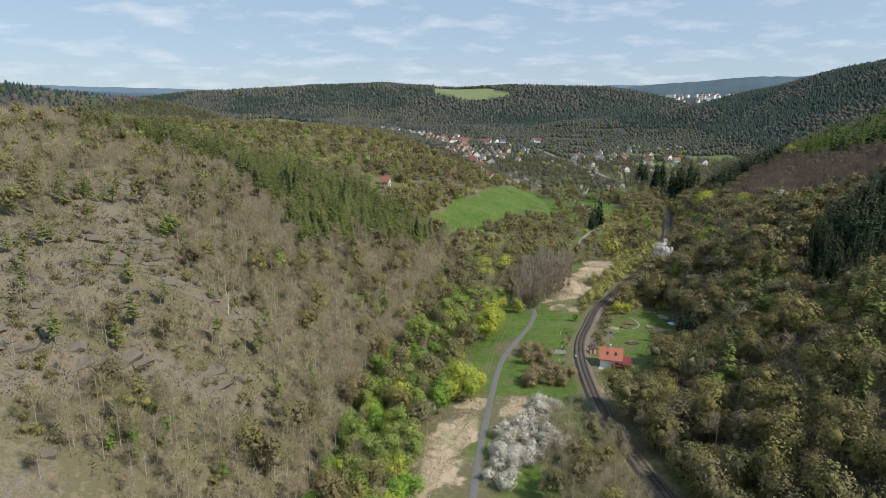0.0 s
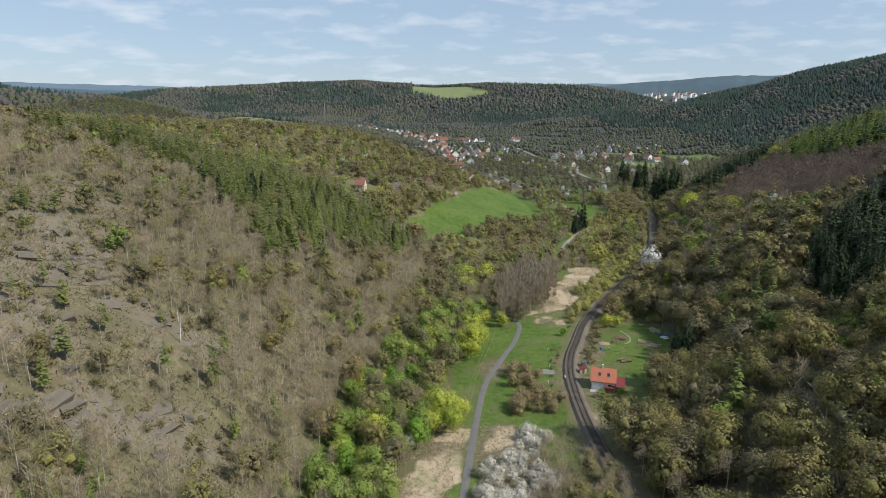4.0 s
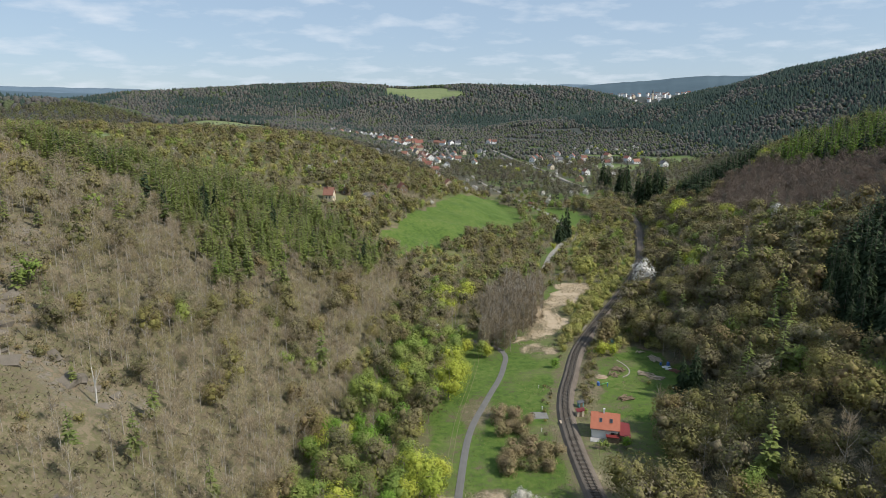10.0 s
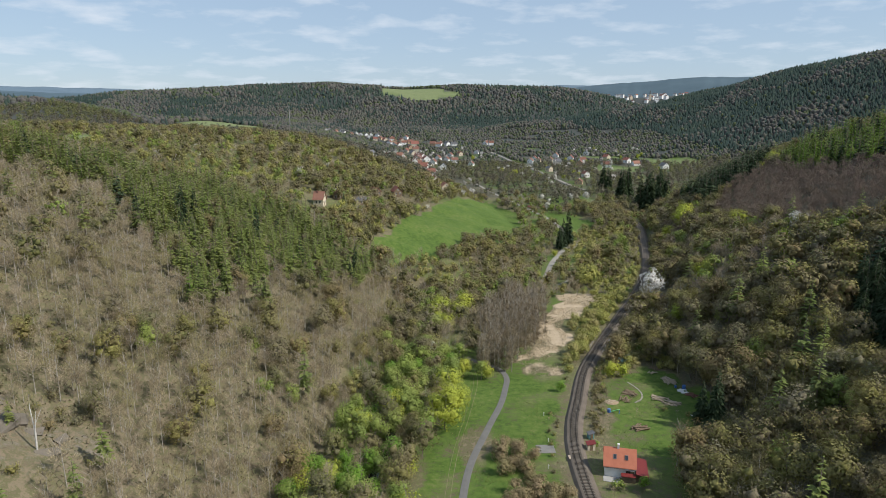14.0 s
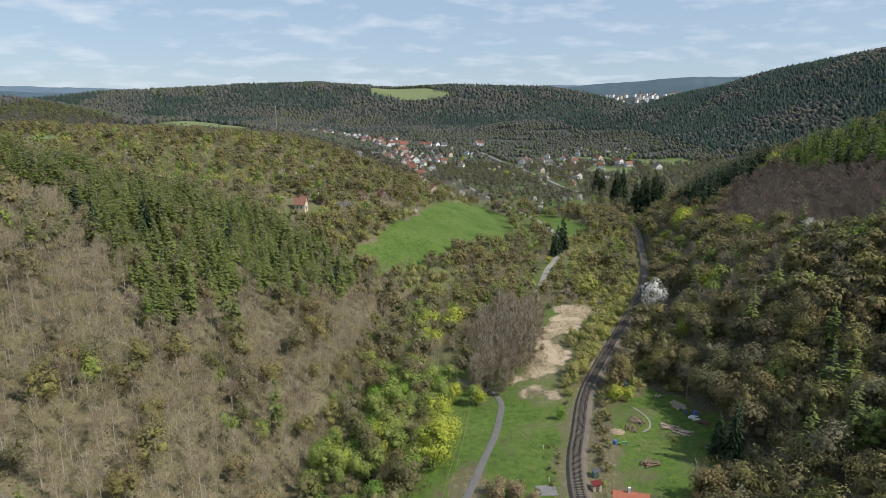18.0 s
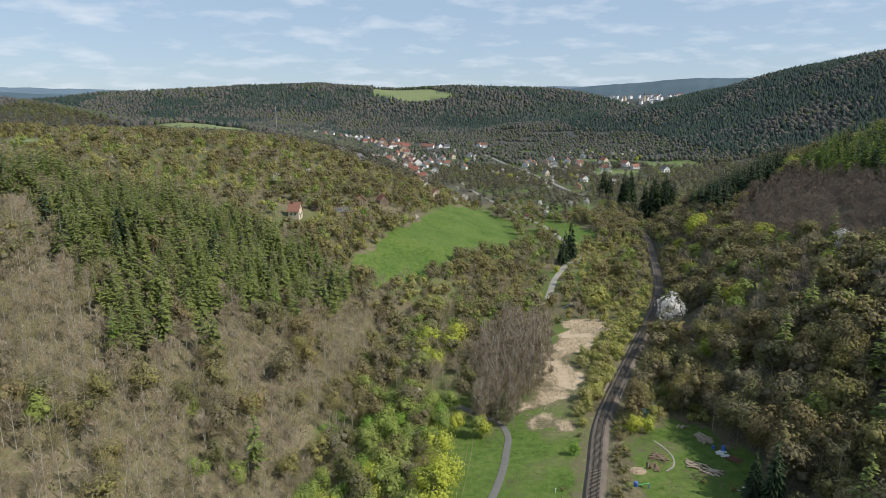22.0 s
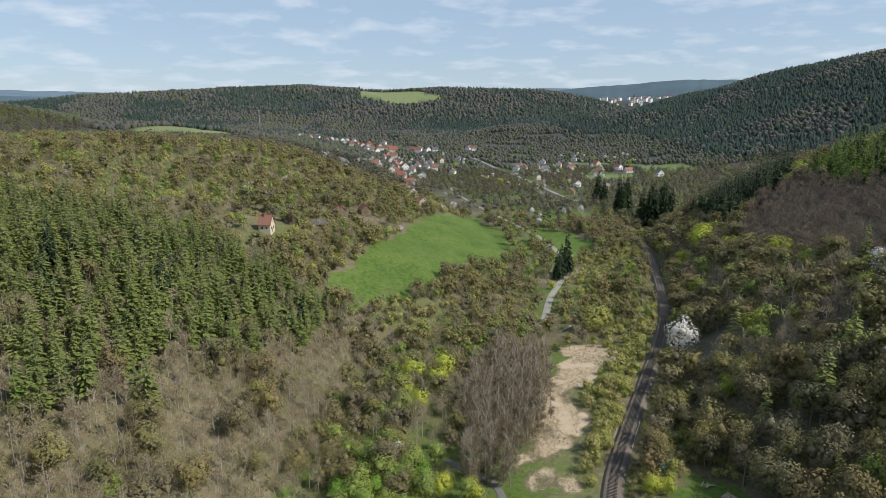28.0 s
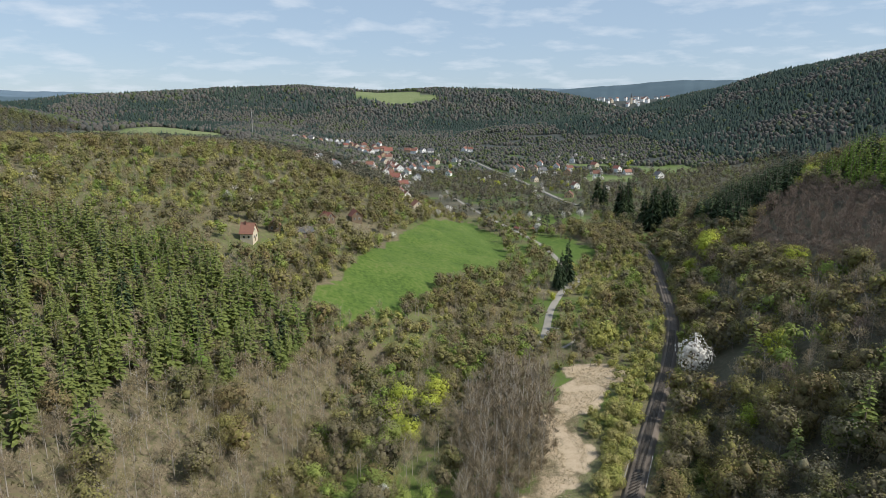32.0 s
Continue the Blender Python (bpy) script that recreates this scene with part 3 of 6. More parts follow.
def trunk_and_limbs(h, spread, limbs, first=0.3, r=0.014, reach=0.8):
    top = np.array([rng.normal() * h * 0.03, rng.normal() * h * 0.03, h * reach])
    segs = [((0, 0, -0.6), top * 0.5, h * r, h * r * 0.7, 5), (top * 0.5, top, h * r * 0.7, h * r * 0.2, 4)]
    tips = []
    for i in range(limbs):
        f = first + (0.72 - first) * (i + rng.random()) / limbs
        a = top * f / 0.8 if f < 0.8 else top
        ang = i * 2.4 + rng.random()
        out = np.array([math.cos(ang), math.sin(ang), 0.0])
        b = a + out * spread * 0.5 * (0.55 + 0.35 * rng.random()) + np.array([0, 0, h * (0.14 + 0.12 * rng.random())])
        segs.append((a, b, h * r * 0.45, h * r * 0.12, 3))
        tips.append(b)
    return segs, tips


def lobes_of(h, spread, lobes, squat, wide=0.25, tall=0.5, low=0.19, more=0.11):
    """Centres and radii of the rounded boughs that make up a crown."""
    c = in_ball(lobes, 0.62) * (spread * wide, spread * wide, h * squat * tall) + (0, 0, h * (1 - squat))
    return c, spread * (low + more * rng.random(lobes))


def merged(*pieces):
    """Corners and triangles of several pieces in one."""
    vs, fs, n = [], [], 0
    for v, f in pieces:
        vs.append(v)
        fs.append(f + n)
        n += len(v)
    return np.concatenate(vs), np.concatenate(fs)


def outer(c, which, up=0.3):
    """Ways out of the boughs, mostly away from the middle of the crown."""
    return unit(rng.normal(size=(len(which), 3)) + 0.95 * unit(c[which] - c.mean(0)) + (0, 0, up))


def domed(p, c, q):
    """The way a clump of leaves faces: out of its bough, and out of the crown as a whole."""
    return q * 0.5 + unit(p - c.mean(0) + (0, 0, 0.5))


ico = bmesh.new()
bmesh.ops.create_icosphere(ico, subdivisions=1, radius=1)
ico_v = np.array([v.co[:] for v in ico.verts])
ico_f = np.array([[v.index for v in f.verts] for f in ico.faces])
ico.free()
oct_v = np.array([(1, 0, 0), (-1, 0, 0), (0, 1, 0), (0, -1, 0), (0, 0, 1), (0, 0, -1)], float)
oct_f = np.array([(0, 2, 4), (2, 1, 4), (1, 3, 4), (3, 0, 4), (2, 0, 5), (1, 2, 5), (3, 1, 5), (0, 3, 5)])


def shell(c, rad, size=0.5):
    """The dense inner leafage of each bough: an uneven mass under the outer leaves."""
    lumps = []
    for at, r in zip(c, rad):
        turn = np.array(Euler(rng.uniform(0, 6.28, 3)).to_matrix())
        lumps.append((at + (oct_v @ turn) * r * size * (0.75 + 0.4 * rng.random((len(oct_v), 1))), oct_f))
    return merged(*lumps)


def bare(h, spread, twigs, limbs=7, squat=0.36, wide=0.012, lobes=6, lean=0.45):
    """A leafless tree: forked stem, limbs and rounded sprays of fine outward twigs."""
    segs, _ = trunk_and_limbs(h, spread * 0.8, limbs, 0.3, 0.0095, 0.9)
    c, rad = lobes_of(h, spread, lobes, squat, 0.27, 0.6, 0.20, 0.12)
    which = rng.integers(0, lobes, twigs)
    q = unit(rng.normal(size=(twigs, 3)) * (1, 1, 0.8) + (0, 0, 0.6))
    root = c[which] + q * rad[which][:, None] * (0.1 + 0.6 * rng.random((twigs, 1)))
    ln = h * (0.06 + 0.09 * rng.random(twigs))
    return stems(segs), slivers(root, q + (0, 0, lean) + 0.2 * rng.normal(size=q.shape), ln, h * wide * (0.7 + 0.6 * rng.random(twigs)))


def leafed(h, spread, count, size, squat=0.42, first=0.2, lobes=11, twigs=40):
    """A tree in leaf: limbs ending in uneven rounded boughs of small leaves over denser leafage, with gaps between."""
    segs, _ = trunk_and_limbs(h, spread, 7, first)
    c, rad = lobes_of(h, spread, lobes, squat)
    which = rng.integers(0, lobes, count)
    q = outer(c, which)
    p = c[which] + q * rad[which][:, None] * (0.72 + 0.38 * rng.random((count, 1)))
    pieces = [leaves(p, domed(p, c, q), size * (0.6 + 0.8 * rng.random(count))), shell(c, rad)]
    if twigs:
        p = in_ball(twigs, 0.4) * (spread * 0.44, spread * 0.44, h * squat * 0.9)
        pieces.append(slivers(p + (0, 0, h * (1 - squat)), p / spread + (0, 0, 0.4), h * (0.08 + 0.1 * rng.random(twigs)), np.full(twigs, h * 0.009)))
    return stems(segs), merged(*pieces)


def budding(h, spread, twigs, count, size, wide, squat=0.44, first=0.2, lobes=9, limbs=6):
    """A tree at bud break: rounded domes of fine outward twigs with small leaves at their tips."""
    segs, _ = trunk_and_limbs(h, spread * 0.8, limbs, first, 0.0105)
    c, rad = lobes_of(h, spread, lobes, squat, 0.25, 0.48, 0.19, 0.10)
    which = rng.integers(0, lobes, twigs)
    q = outer(c, which)
    root = c[which] + q * rad[which][:, None] * (0.5 + 0.3 * rng.random((twigs, 1)))
    sprays = slivers(root, q + 0.2 * rng.normal(size=q.shape), rad[which] * (0.35 + 0.3 * rng.random(twigs)), wide * (0.7 + 0.6 * rng.random(twigs)))
    which = rng.integers(0, lobes, count)
    q = outer(c, which)
    p = c[which] + q * rad[which][:, None] * (0.74 + 0.34 * rng.random((count, 1)))
    young = leaves(p, domed(p, c, q), size * (0.5 + 0.9 * rng.random(count)))
    return stems(segs), merged(sprays, young, shell(c, rad))


def conifer(h, spread, tiers=15, per=9, droop=0.35, wide=0.30, base=0.10):
    """A spruce or larch: whorls of drooping boughs, shorter towards the tip."""
    vs, fs, n = [], [], 0
    for i in range(tiers):
        f = i / (tiers - 1)
        z = h * (base + (0.96 - base) * f)
        r = spread * 0.5 * (1 - f) ** 0.85 + h * 0.012
        for j in range(max(4, int(per * (1 - 0.45 * f)))):
            a = j * 2 * np.pi / per + i * 1.3 + rng.normal() * 0.2
            rr = r * (0.75 + 0.4 * rng.random())
            out = np.array([math.cos(a), math.sin(a), 0.0])
            side = np.array([-out[1], out[0], 0.0]) * rr * wide
            root = np.array([0, 0, z + h * 0.028 * rng.normal()])
            mid = root + out * rr * 0.55 + (0, 0, rr * 0.05)
            tip = root + out * rr - (0, 0, rr * droop)
            vs += [root, mid + side, tip, mid - side]
            fs += [(n, n + 1, n + 2), (n, n + 2, n + 3)]
            n += 4
    v = np.array(vs) + rng.normal(size=(len(vs), 3)) * h * 0.004
    return stems([((0, 0, -0.6), (0, 0, h * 0.95), h * 0.013, h * 0.002, 5)]), (v, np.array(fs))


def small_crown(h, spread, n, size):
    """A tree seen from far off: short stem and a loose crown of large clumps."""
    q = in_ball(n, 0.6)
    p = q * (spread * 0.42, spread * 0.42, h * 0.36) + (0, 0, h * 0.6)
    v, f = leaves(p, q + (0, 0, 0.4), size * (0.7 + 0.6 * rng.random(n)))
    return stems([((0, 0, -0.6), (0, 0, h * 0.6), h * 0.016, h * 0.008, 3)]), (v, f)


# kind: label, category, bark, foliage, builder of one variant
KINDS = {
    "bare_tree": ("slender leafless deciduous tree with grey-brown twigs on the slope", "tree", M_BARK_PALE, M_TWIG, lambda n: bare(11, 6.2, int(330 * n ** .5), 6 if n == 1 else 4, 0.46, 0.0066 / n ** .4, 8)),
    "beech_tree": ("leafless beech with a dense reddish-brown crown", "tree", M_BARK, M_BEECH, lambda n: bare(14, 8.4, int(400 * n ** .6), 7 if n == 1 else 3, 0.42, 0.0085 / n ** .5, 10, 0.2)),
    "alder_tree": ("tall narrow leafless alder of the valley grove", "tree", M_BARK_PALE, M_ALDER, lambda n: bare(15, 5.4, int(460 * n ** .8), 6, 0.6, 0.0075 / n ** .6, 10, 0.9)),
    "budding_tree": ("deciduous tree with sparse olive-green young leaves", "tree", M_BARK, M_BUD, lambda n: budding(13, 10.4, int(300 * n), int(900 * n), 0.40 / n ** .4, 0.08 / n ** .5, 0.46, 0.2, 13 if n == 1 else 9, 6 if n == 1 else 4)),
    "green_tree": ("deciduous tree in fresh light green leaf", "tree", M_BARK, M_LEAF, lambda n: leafed(11, 8.8, int(900 * n), 0.36 / n ** .4, 0.46, 0.2, 11 if n == 1 else 8, 30 if n == 1 else 0)),
    "willow_tree": ("rounded willow with yellow-green spring foliage", "tree", M_BARK, M_YELLOW, lambda n: leafed(11, 10.0, int(1600 * n), 0.32 / n ** .4, 0.52, 0.12, 14, 30)),
    "bright_tree": ("small tree in vivid green new leaf by the stream", "tree", M_BARK, M_BRIGHT, lambda n: leafed(9, 7.8, int(1000 * n), 0.32 / n ** .4, 0.5, 0.15, 11, 20)),
    "pine_tree": ("Scots pine with a bare stem and broken green crown", "tree", M_BARK, M_PINE, lambda n: conifer(18, 6.0, 17, 9, 0.12, 0.25, 0.24) if n == 1 else conifer(18, 6.2, 13, 8, 0.12, 0.33, 0.24)),
    "spruce_tree": ("dark green spruce with drooping boughs", "tree", M_BARK, M_SPRUCE, lambda n: conifer(19, 7.2, 20 if n == 1 else 12, 19 if n == 1 else 9, 0.32, 0.17 if n == 1 else 0.4)),
    "larch_tree": ("larch with fresh pale green needles", "tree", M_BARK, M_LARCH, lambda n: conifer(17, 5.6, 15 if n == 1 else 11, 9 if n == 1 else 8, 0.12, 0.22 / n ** .3, 0.14)),
    "blossom_tree": ("tree in full white blossom", "tree", M_BARK, M_WHITE, lambda n: leafed(12, 7.6, int(1000 * n), 0.34 / n ** .4, 0.48, 0.15, 12, 0)),
    "blackthorn_bush": ("blackthorn bush covered with off-white blossom", "bush", M_BARK, M_CREAM, lambda n: leafed(5.0, 7.5, int(1000 * n), 0.29 / n ** .45, 0.52, 0.05, 12, 0)),
    "olive_bush": ("low bush with olive-green young leaves", "bush", M_BARK, M_BUD, lambda n: budding(4.0, 5.8, int(100 * n), int(260 * n), 0.32 / n ** .4, 0.07 / n ** .5, 0.52, 0.05, 6, 3)),
    "green_bush": ("low bush in fresh green leaf", "bush", M_BARK, M_LEAF, lambda n: leafed(3.8, 5.4, int(340 * n), 0.32 / n ** .4, 0.5, 0.05, 7, 0)),
    "bare_bush": ("leafless bush of thin brown twigs", "bush", M_BARK, M_TWIG, lambda n: bare(4.2, 5.0, int(150 * n ** .8), 5 if n == 1 else 3, 0.52, 0.018 / n ** .6, 5)),
    "reddish_bush": ("bush with reddish-brown buds", "bush", M_BARK, M_PINK, lambda n: budding(5.0, 6.8, int(260 * n), int(650 * n), 0.28 / n ** .45, 0.08 / n ** .5, 0.54, 0.05, 9, 4)),
    "sallow_bush": ("rounded goat willow bush with olive-yellow catkins and young leaves", "bush", M_BARK, M_SALLOW, lambda n: budding(6.2, 7.6, int(120 * n), int(560 * n), 0.36 / n ** .4, 0.07 / n ** .5, 0.54, 0.06, 9 if n == 1 else 7, 4)),
}
FORMS = {k: [spec[4](1) for _ in range(3)] for k, spec in KINDS.items()}
SPARSE = {k: [spec[4](0.27) for _ in range(3)] for k, spec in KINDS.items()}  # for trees that stay far from the flight
plants = {k: [] for k in KINDS}  # rows of x, y, scale


def plant(kind, x, y, s=1.0):
    plants[kind].append((x, y, s, 0))


def scatter(kinds, region, spacing, seed, weights=None, size=(0.75, 1.25)):
    """Plants over the part of the plan where region(x, y) holds, on a shaken grid."""
    g = np.random.default_rng(seed)
    (x0, x1), (y0, y1), test = region
    xs, ys = np.meshgrid(np.arange(x0, x1, spacing), np.arange(y0, y1, spacing))
    xs = (xs + g.uniform(-0.48, 0.48, xs.shape) * spacing).ravel()
    ys = (ys + g.uniform(-0.48, 0.48, ys.shape) * spacing).ravel()
    ok = test(xs, ys)
    xs, ys = xs[ok], ys[ok]
    pick = g.choice(len(kinds), len(xs), p=weights)
    ss = g.uniform(*size, len(xs))
    for k in range(len(kinds)):
        m = pick == k
        plants[kinds[k]] += [(*row, 1) for row in zip(xs[m], ys[m], ss[m])]


def open_land(x, y):
    """Where nothing tall grows: tracks, lawns, meadows, fields, houses."""
    no = (off_line(x, y, RAIL) < 4.6) | (off_line(x, y, PATH_WAY) < 3.2) | (off_line(x, y, LANE) < 4)
    for poly in (MEADOW_WEST, MEADOW_EAST, LAWN, GRASS_STRIP, GRASS_WEST, SAND, SAND_UPPER, REEDS, REEDS_EAST, FIELD_TOP, FIELD_LEDGE):
        no |= inside(x, y, poly)
    no |= (np.hypot(x - 56, y - 219) < 13) | (np.hypot(x + 68, y - 460) < 11) | (np.hypot(x + 64, y - 444) < 11) | (np.hypot(x + 79, y - 181) < 4) | (np.hypot(x + 74, y - 173) < 4.5)
    for hx, hy in ((15, 645), (5, 719), (0, 760), (-24, 540), (-39, 525)):
        no |= np.hypot(x - hx, y - hy + 10) < 13
    return no


def seen_from_air(x, y):
    return np.abs(x - 4) < 0.77 * y + 10


def west(x, y):
    return x < table(y, WEST_FOOT)


def east(x, y):
    return x > table(y, EAST_FOOT)


def pines(x, y):
    """The pine wood, with a ragged edge."""
    return inside(x + 16 * (wavy(x, y, 11, 87) - 0.5), y + 24 * (wavy(x, y, 13, 88) - 0.5), PINE_BAND)


def wood(test):
    return lambda x, y: test(x, y) & ~open_land(x, y) & seen_from_air(x, y)


# western slope: brown leafless wood, thin over the slate, with pines behind
W_NEAR = (-330, -10), (95, 450)
scatter(["bare_tree", "budding_tree", "pine_tree", "bare_bush", "green_tree"], (*W_NEAR, wood(lambda x, y: west(x, y) & ~pines(x, y) & (rockiness(x, y) < 0.12) & (y < 400))), 3.9, 11, [.82, .075, .012, .08, .013], (0.7, 1.15))
scatter(["bare_bush", "olive_bush", "pine_tree", "bare_tree"], (*W_NEAR, wood(lambda x, y: west(x, y) & (rockiness(x, y) >= 0.12) & (wavy(x, y, 9, 21) > 0.34))), 3.1, 12, [.44, .30, .05, .21], (0.45, 0.8))
scatter(["pine_tree", "bare_tree", "spruce_tree", "budding_tree", "larch_tree"], (*W_NEAR, wood(lambda x, y: west(x, y) & pines(x, y))), 3.9, 13, [.70, .22, .02, .02, .04], (0.6, 1.05))
# meadow hillside: bushes, small trees and blossom
W_FAR = (-330, 70), (395, 720)
scatter(["olive_bush", "sallow_bush", "budding_tree", "green_tree", "blackthorn_bush", "bare_tree"], (*W_FAR, wood(lambda x, y: west(x, y) & ~pines(x, y) & (y >= 400))), 5.2, 14, [.14, .36, .22, .06, .015, .205], (0.55, 0.95))
# stream side below the western slope
S_SIDE = (-45, 35), (95, 300)
scatter(["green_tree", "budding_tree", "bright_tree", "bare_tree", "green_bush", "willow_tree"], (*S_SIDE, wood(lambda x, y: ~west(x, y) & (x > table(y, [(95, -42), (200, -36), (250, -24), (300, -8)])) & (x < table(y, [(95, -14), (150, -12), (200, -6), (260, 6), (300, 14)])))), 4.8, 15, [.42, .15, .16, .08, .09, .10], (0.7, 1.15))
scatter(["bare_tree", "budding_tree", "green_tree", "bare_bush"], ((-30, 60), (296, 430), wood(lambda x, y: ~west(x, y) & ~inside(x, y, ALDERS) & (x < table(y, [(296, 20), (380, 52), (430, 66)])))), 4.6, 16, [.56, .24, .12, .08], (0.7, 1.05))
scatter(["alder_tree"], ((8, 68), (278, 384), lambda x, y: inside(x + 5 * wavy(x, y, 7, 81) - 2.5, y + 6 * wavy(x, y, 7, 82) - 3, ALDERS)), 3.1, 17, None, (0.6, 1.12))
scatter(["bare_tree", "budding_tree", "bare_bush"], (*S_SIDE, wood(lambda x, y: ~west(x, y) & (x <= table(y, [(95, -42), (200, -36), (250, -24), (300, -8)])))), 4.2, 121, [.62, .28, .10], (0.7, 1.05))
# scrub beside the line and the dry reed bed
scatter(["sallow_bush", "green_bush", "bare_bush"], ((30, 160), (285, 560), wood(lambda x, y: ~east(x, y) & ~west(x, y) & (x > table(y, [(285, 52), (340, 66), (400, 88), (560, 100)])))), 4.6, 18, [.66, .16, .18], (0.5, 0.95))
scatter(["budding_tree", "bare_tree", "green_tree", "olive_bush"], ((60, 190), (400, 720), wood(lambda x, y: ~east(x, y) & ~west(x, y) & (wavy(x, y, 30, 22) > 0.3))), 6.2, 19, [.3, .3, .15, .25], (0.6, 1.0))
scatter(["budding_tree", "bare_tree", "olive_bush", "bare_bush"], ((40, 95), (95, 228), wood(lambda x, y: ~east(x, y) & (x > np.interp(y, [p[1] for p in RAIL], [p[0] for p in RAIL]) + 5) & ~((y > 186) & (x < 67)))), 3.8, 61, [.66, .16, .10, .08], (0.95, 1.35))
scatter(["budding_tree", "bare_bush", "olive_bush", "green_bush"], ((70, 180), (286, 600), wood(lambda x, y: ~east(x, y) & (x > np.interp(y, [p[1] for p in RAIL], [p[0] for p in RAIL]) + 5))), 4.6, 62, [.36, .26, .24, .14], (0.7, 1.1))
scatter(["olive_bush", "bare_bush", "bare_tree", "budding_tree", "sallow_bush"], ((-40, 85), (372, 500), wood(lambda x, y: ~inside(x, y, ALDERS) & (wavy(x, y, 14, 63) > 0.1))), 4.4, 64, [.10, .24, .34, .14, .18], (0.55, 0.95))
scatter(["bare_tree", "budding_tree", "olive_bush"], ((120, 178), (590, 1060), lambda x, y: (off_line(x, y, RAIL) > 4.5) & (off_line(x, y, RAIL) < 22) & (x < np.interp(y, [p[1] for p in RAIL], [p[0] for p in RAIL]))), 6.0, 65, [.4, .35, .25], (0.6, 0.9))
# eastern slope: mixed budding wood, spruce stand, beech wood and a larch crest
E_SIDE = (50, 330), (95, 640)
def east_wood(x, y):
    return east(x, y) & ~inside(x, y, BEECH) & ~inside(x, y, CREST) & ~inside(x, y, SPRUCE_RIDGE) & ~inside(x, y, SPRUCE_STAND) & (np.hypot(x - 116, y - 361) > 14)


scatter(["budding_tree", "bare_tree", "pine_tree", "green_tree", "beech_tree"], (*E_SIDE, wood(lambda x, y: east_wood(x, y) & (y < 310))), 6.0, 20, [.70, .15, .09, .06, .0], (0.75, 1.4))
scatter(["budding_tree", "bare_tree", "pine_tree", "green_tree", "beech_tree", "willow_tree"], (*E_SIDE, wood(lambda x, y: east_wood(x, y) & (y >= 310))), 5.6, 28, [.36, .46, .03, .07, .05, .03], (0.75, 1.3))
scatter(["spruce_tree"], (*E_SIDE, wood(lambda x, y: inside(x, y, SPRUCE_STAND))), 4.6, 23, None, (0.75, 1.1))
scatter(["beech_tree"], (*E_SIDE, wood(lambda x, y: inside(x, y, BEECH))), 5.4, 24, None, (0.75, 1.0))
scatter(["larch_tree", "green_tree", "spruce_tree"], ((190, 340), (265, 570), lambda x, y: inside(x, y, CREST) & ~inside(x, y, BEECH)), 5.2, 25, [.78, .10, .12], (0.9, 1.25))
scatter(["budding_tree", "bare_tree"], ((140, 172), (556, 650), lambda x, y: off_line(x, y, RAIL) > 5), 5.0, 27, [.5, .5], (0.7, 1.0))
scatter(["spruce_tree"], ((190, 300), (505, 645), lambda x, y: inside(x, y, SPRUCE_RIDGE)), 5.0, 26, None, (0.85, 1.2))

scatter(["bare_bush", "olive_bush", "green_bush"], ((44, 72), (230, 296), lambda x, y: (off_line(x, y, RAIL) > 4.4) & (off_line(x, y, RAIL) < 9) & (x > np.interp(y, [p[1] for p in RAIL], [p[0] for p in RAIL]))), 2.2, 66, [.4, .42, .18], (0.4, 0.75))
scatter(["bare_bush", "olive_bush"], ((28, 60), (180, 300), lambda x, y: (off_line(x, y, RAIL) > 5) & (off_line(x, y, RAIL) < 8) & (x < np.interp(y, [p[1] for p in RAIL], [p[0] for p in RAIL])) & (wavy(x, y, 12, 67) > 0.35)), 2.9, 68, [.6, .4], (0.3, 0.55))
scatter(["sallow_bush", "green_bush", "bare_bush"], ((44, 130), (300, 425), lambda x, y: (x > table(y, [(300, 56), (325, 67), (345, 72), (362, 85), (380, 95), (425, 122)])) & (x < np.interp(y, [p[1] for p in RAIL], [p[0] for p in RAIL]) - 4.5)), 3.7, 101, [.74, .12, .14], (0.55, 1.0))
# thickets between the path and the line
THICKET = [(14, 132), (48, 128), (47, 150), (42, 166), (36, 176), (28, 176), (20, 168), (26, 160), (19, 148)]
THORNS = [(5, 138), (13, 138), (19, 152), (29, 155), (30, 163), (24, 168), (31, 184), (29, 192), (20, 188), (15, 174), (9, 167)]
RED_BUSHES = [(18, 199), (35, 199), (37, 212), (30, 216), (31, 231), (22, 233), (20, 222), (25, 214)]
scatter(["bare_tree", "budding_tree", "bare_bush"], ((20, 46), (130, 180), lambda x, y: inside(x, y, THICKET)), 2.6, 91, [.5, .06, .44], (0.55, 0.85))
scatter(["blackthorn_bush", "bare_bush"], ((4, 34), (138, 190), lambda x, y: inside(x, y, THORNS)), 3.6, 92, [.9, .1], (0.6, 0.95))
scatter(["reddish_bush", "olive_bush"], ((16, 40), (197, 235), lambda x, y: inside(x, y, RED_BUSHES)), 3.6, 93, [.85, .15], (0.75, 1.1))
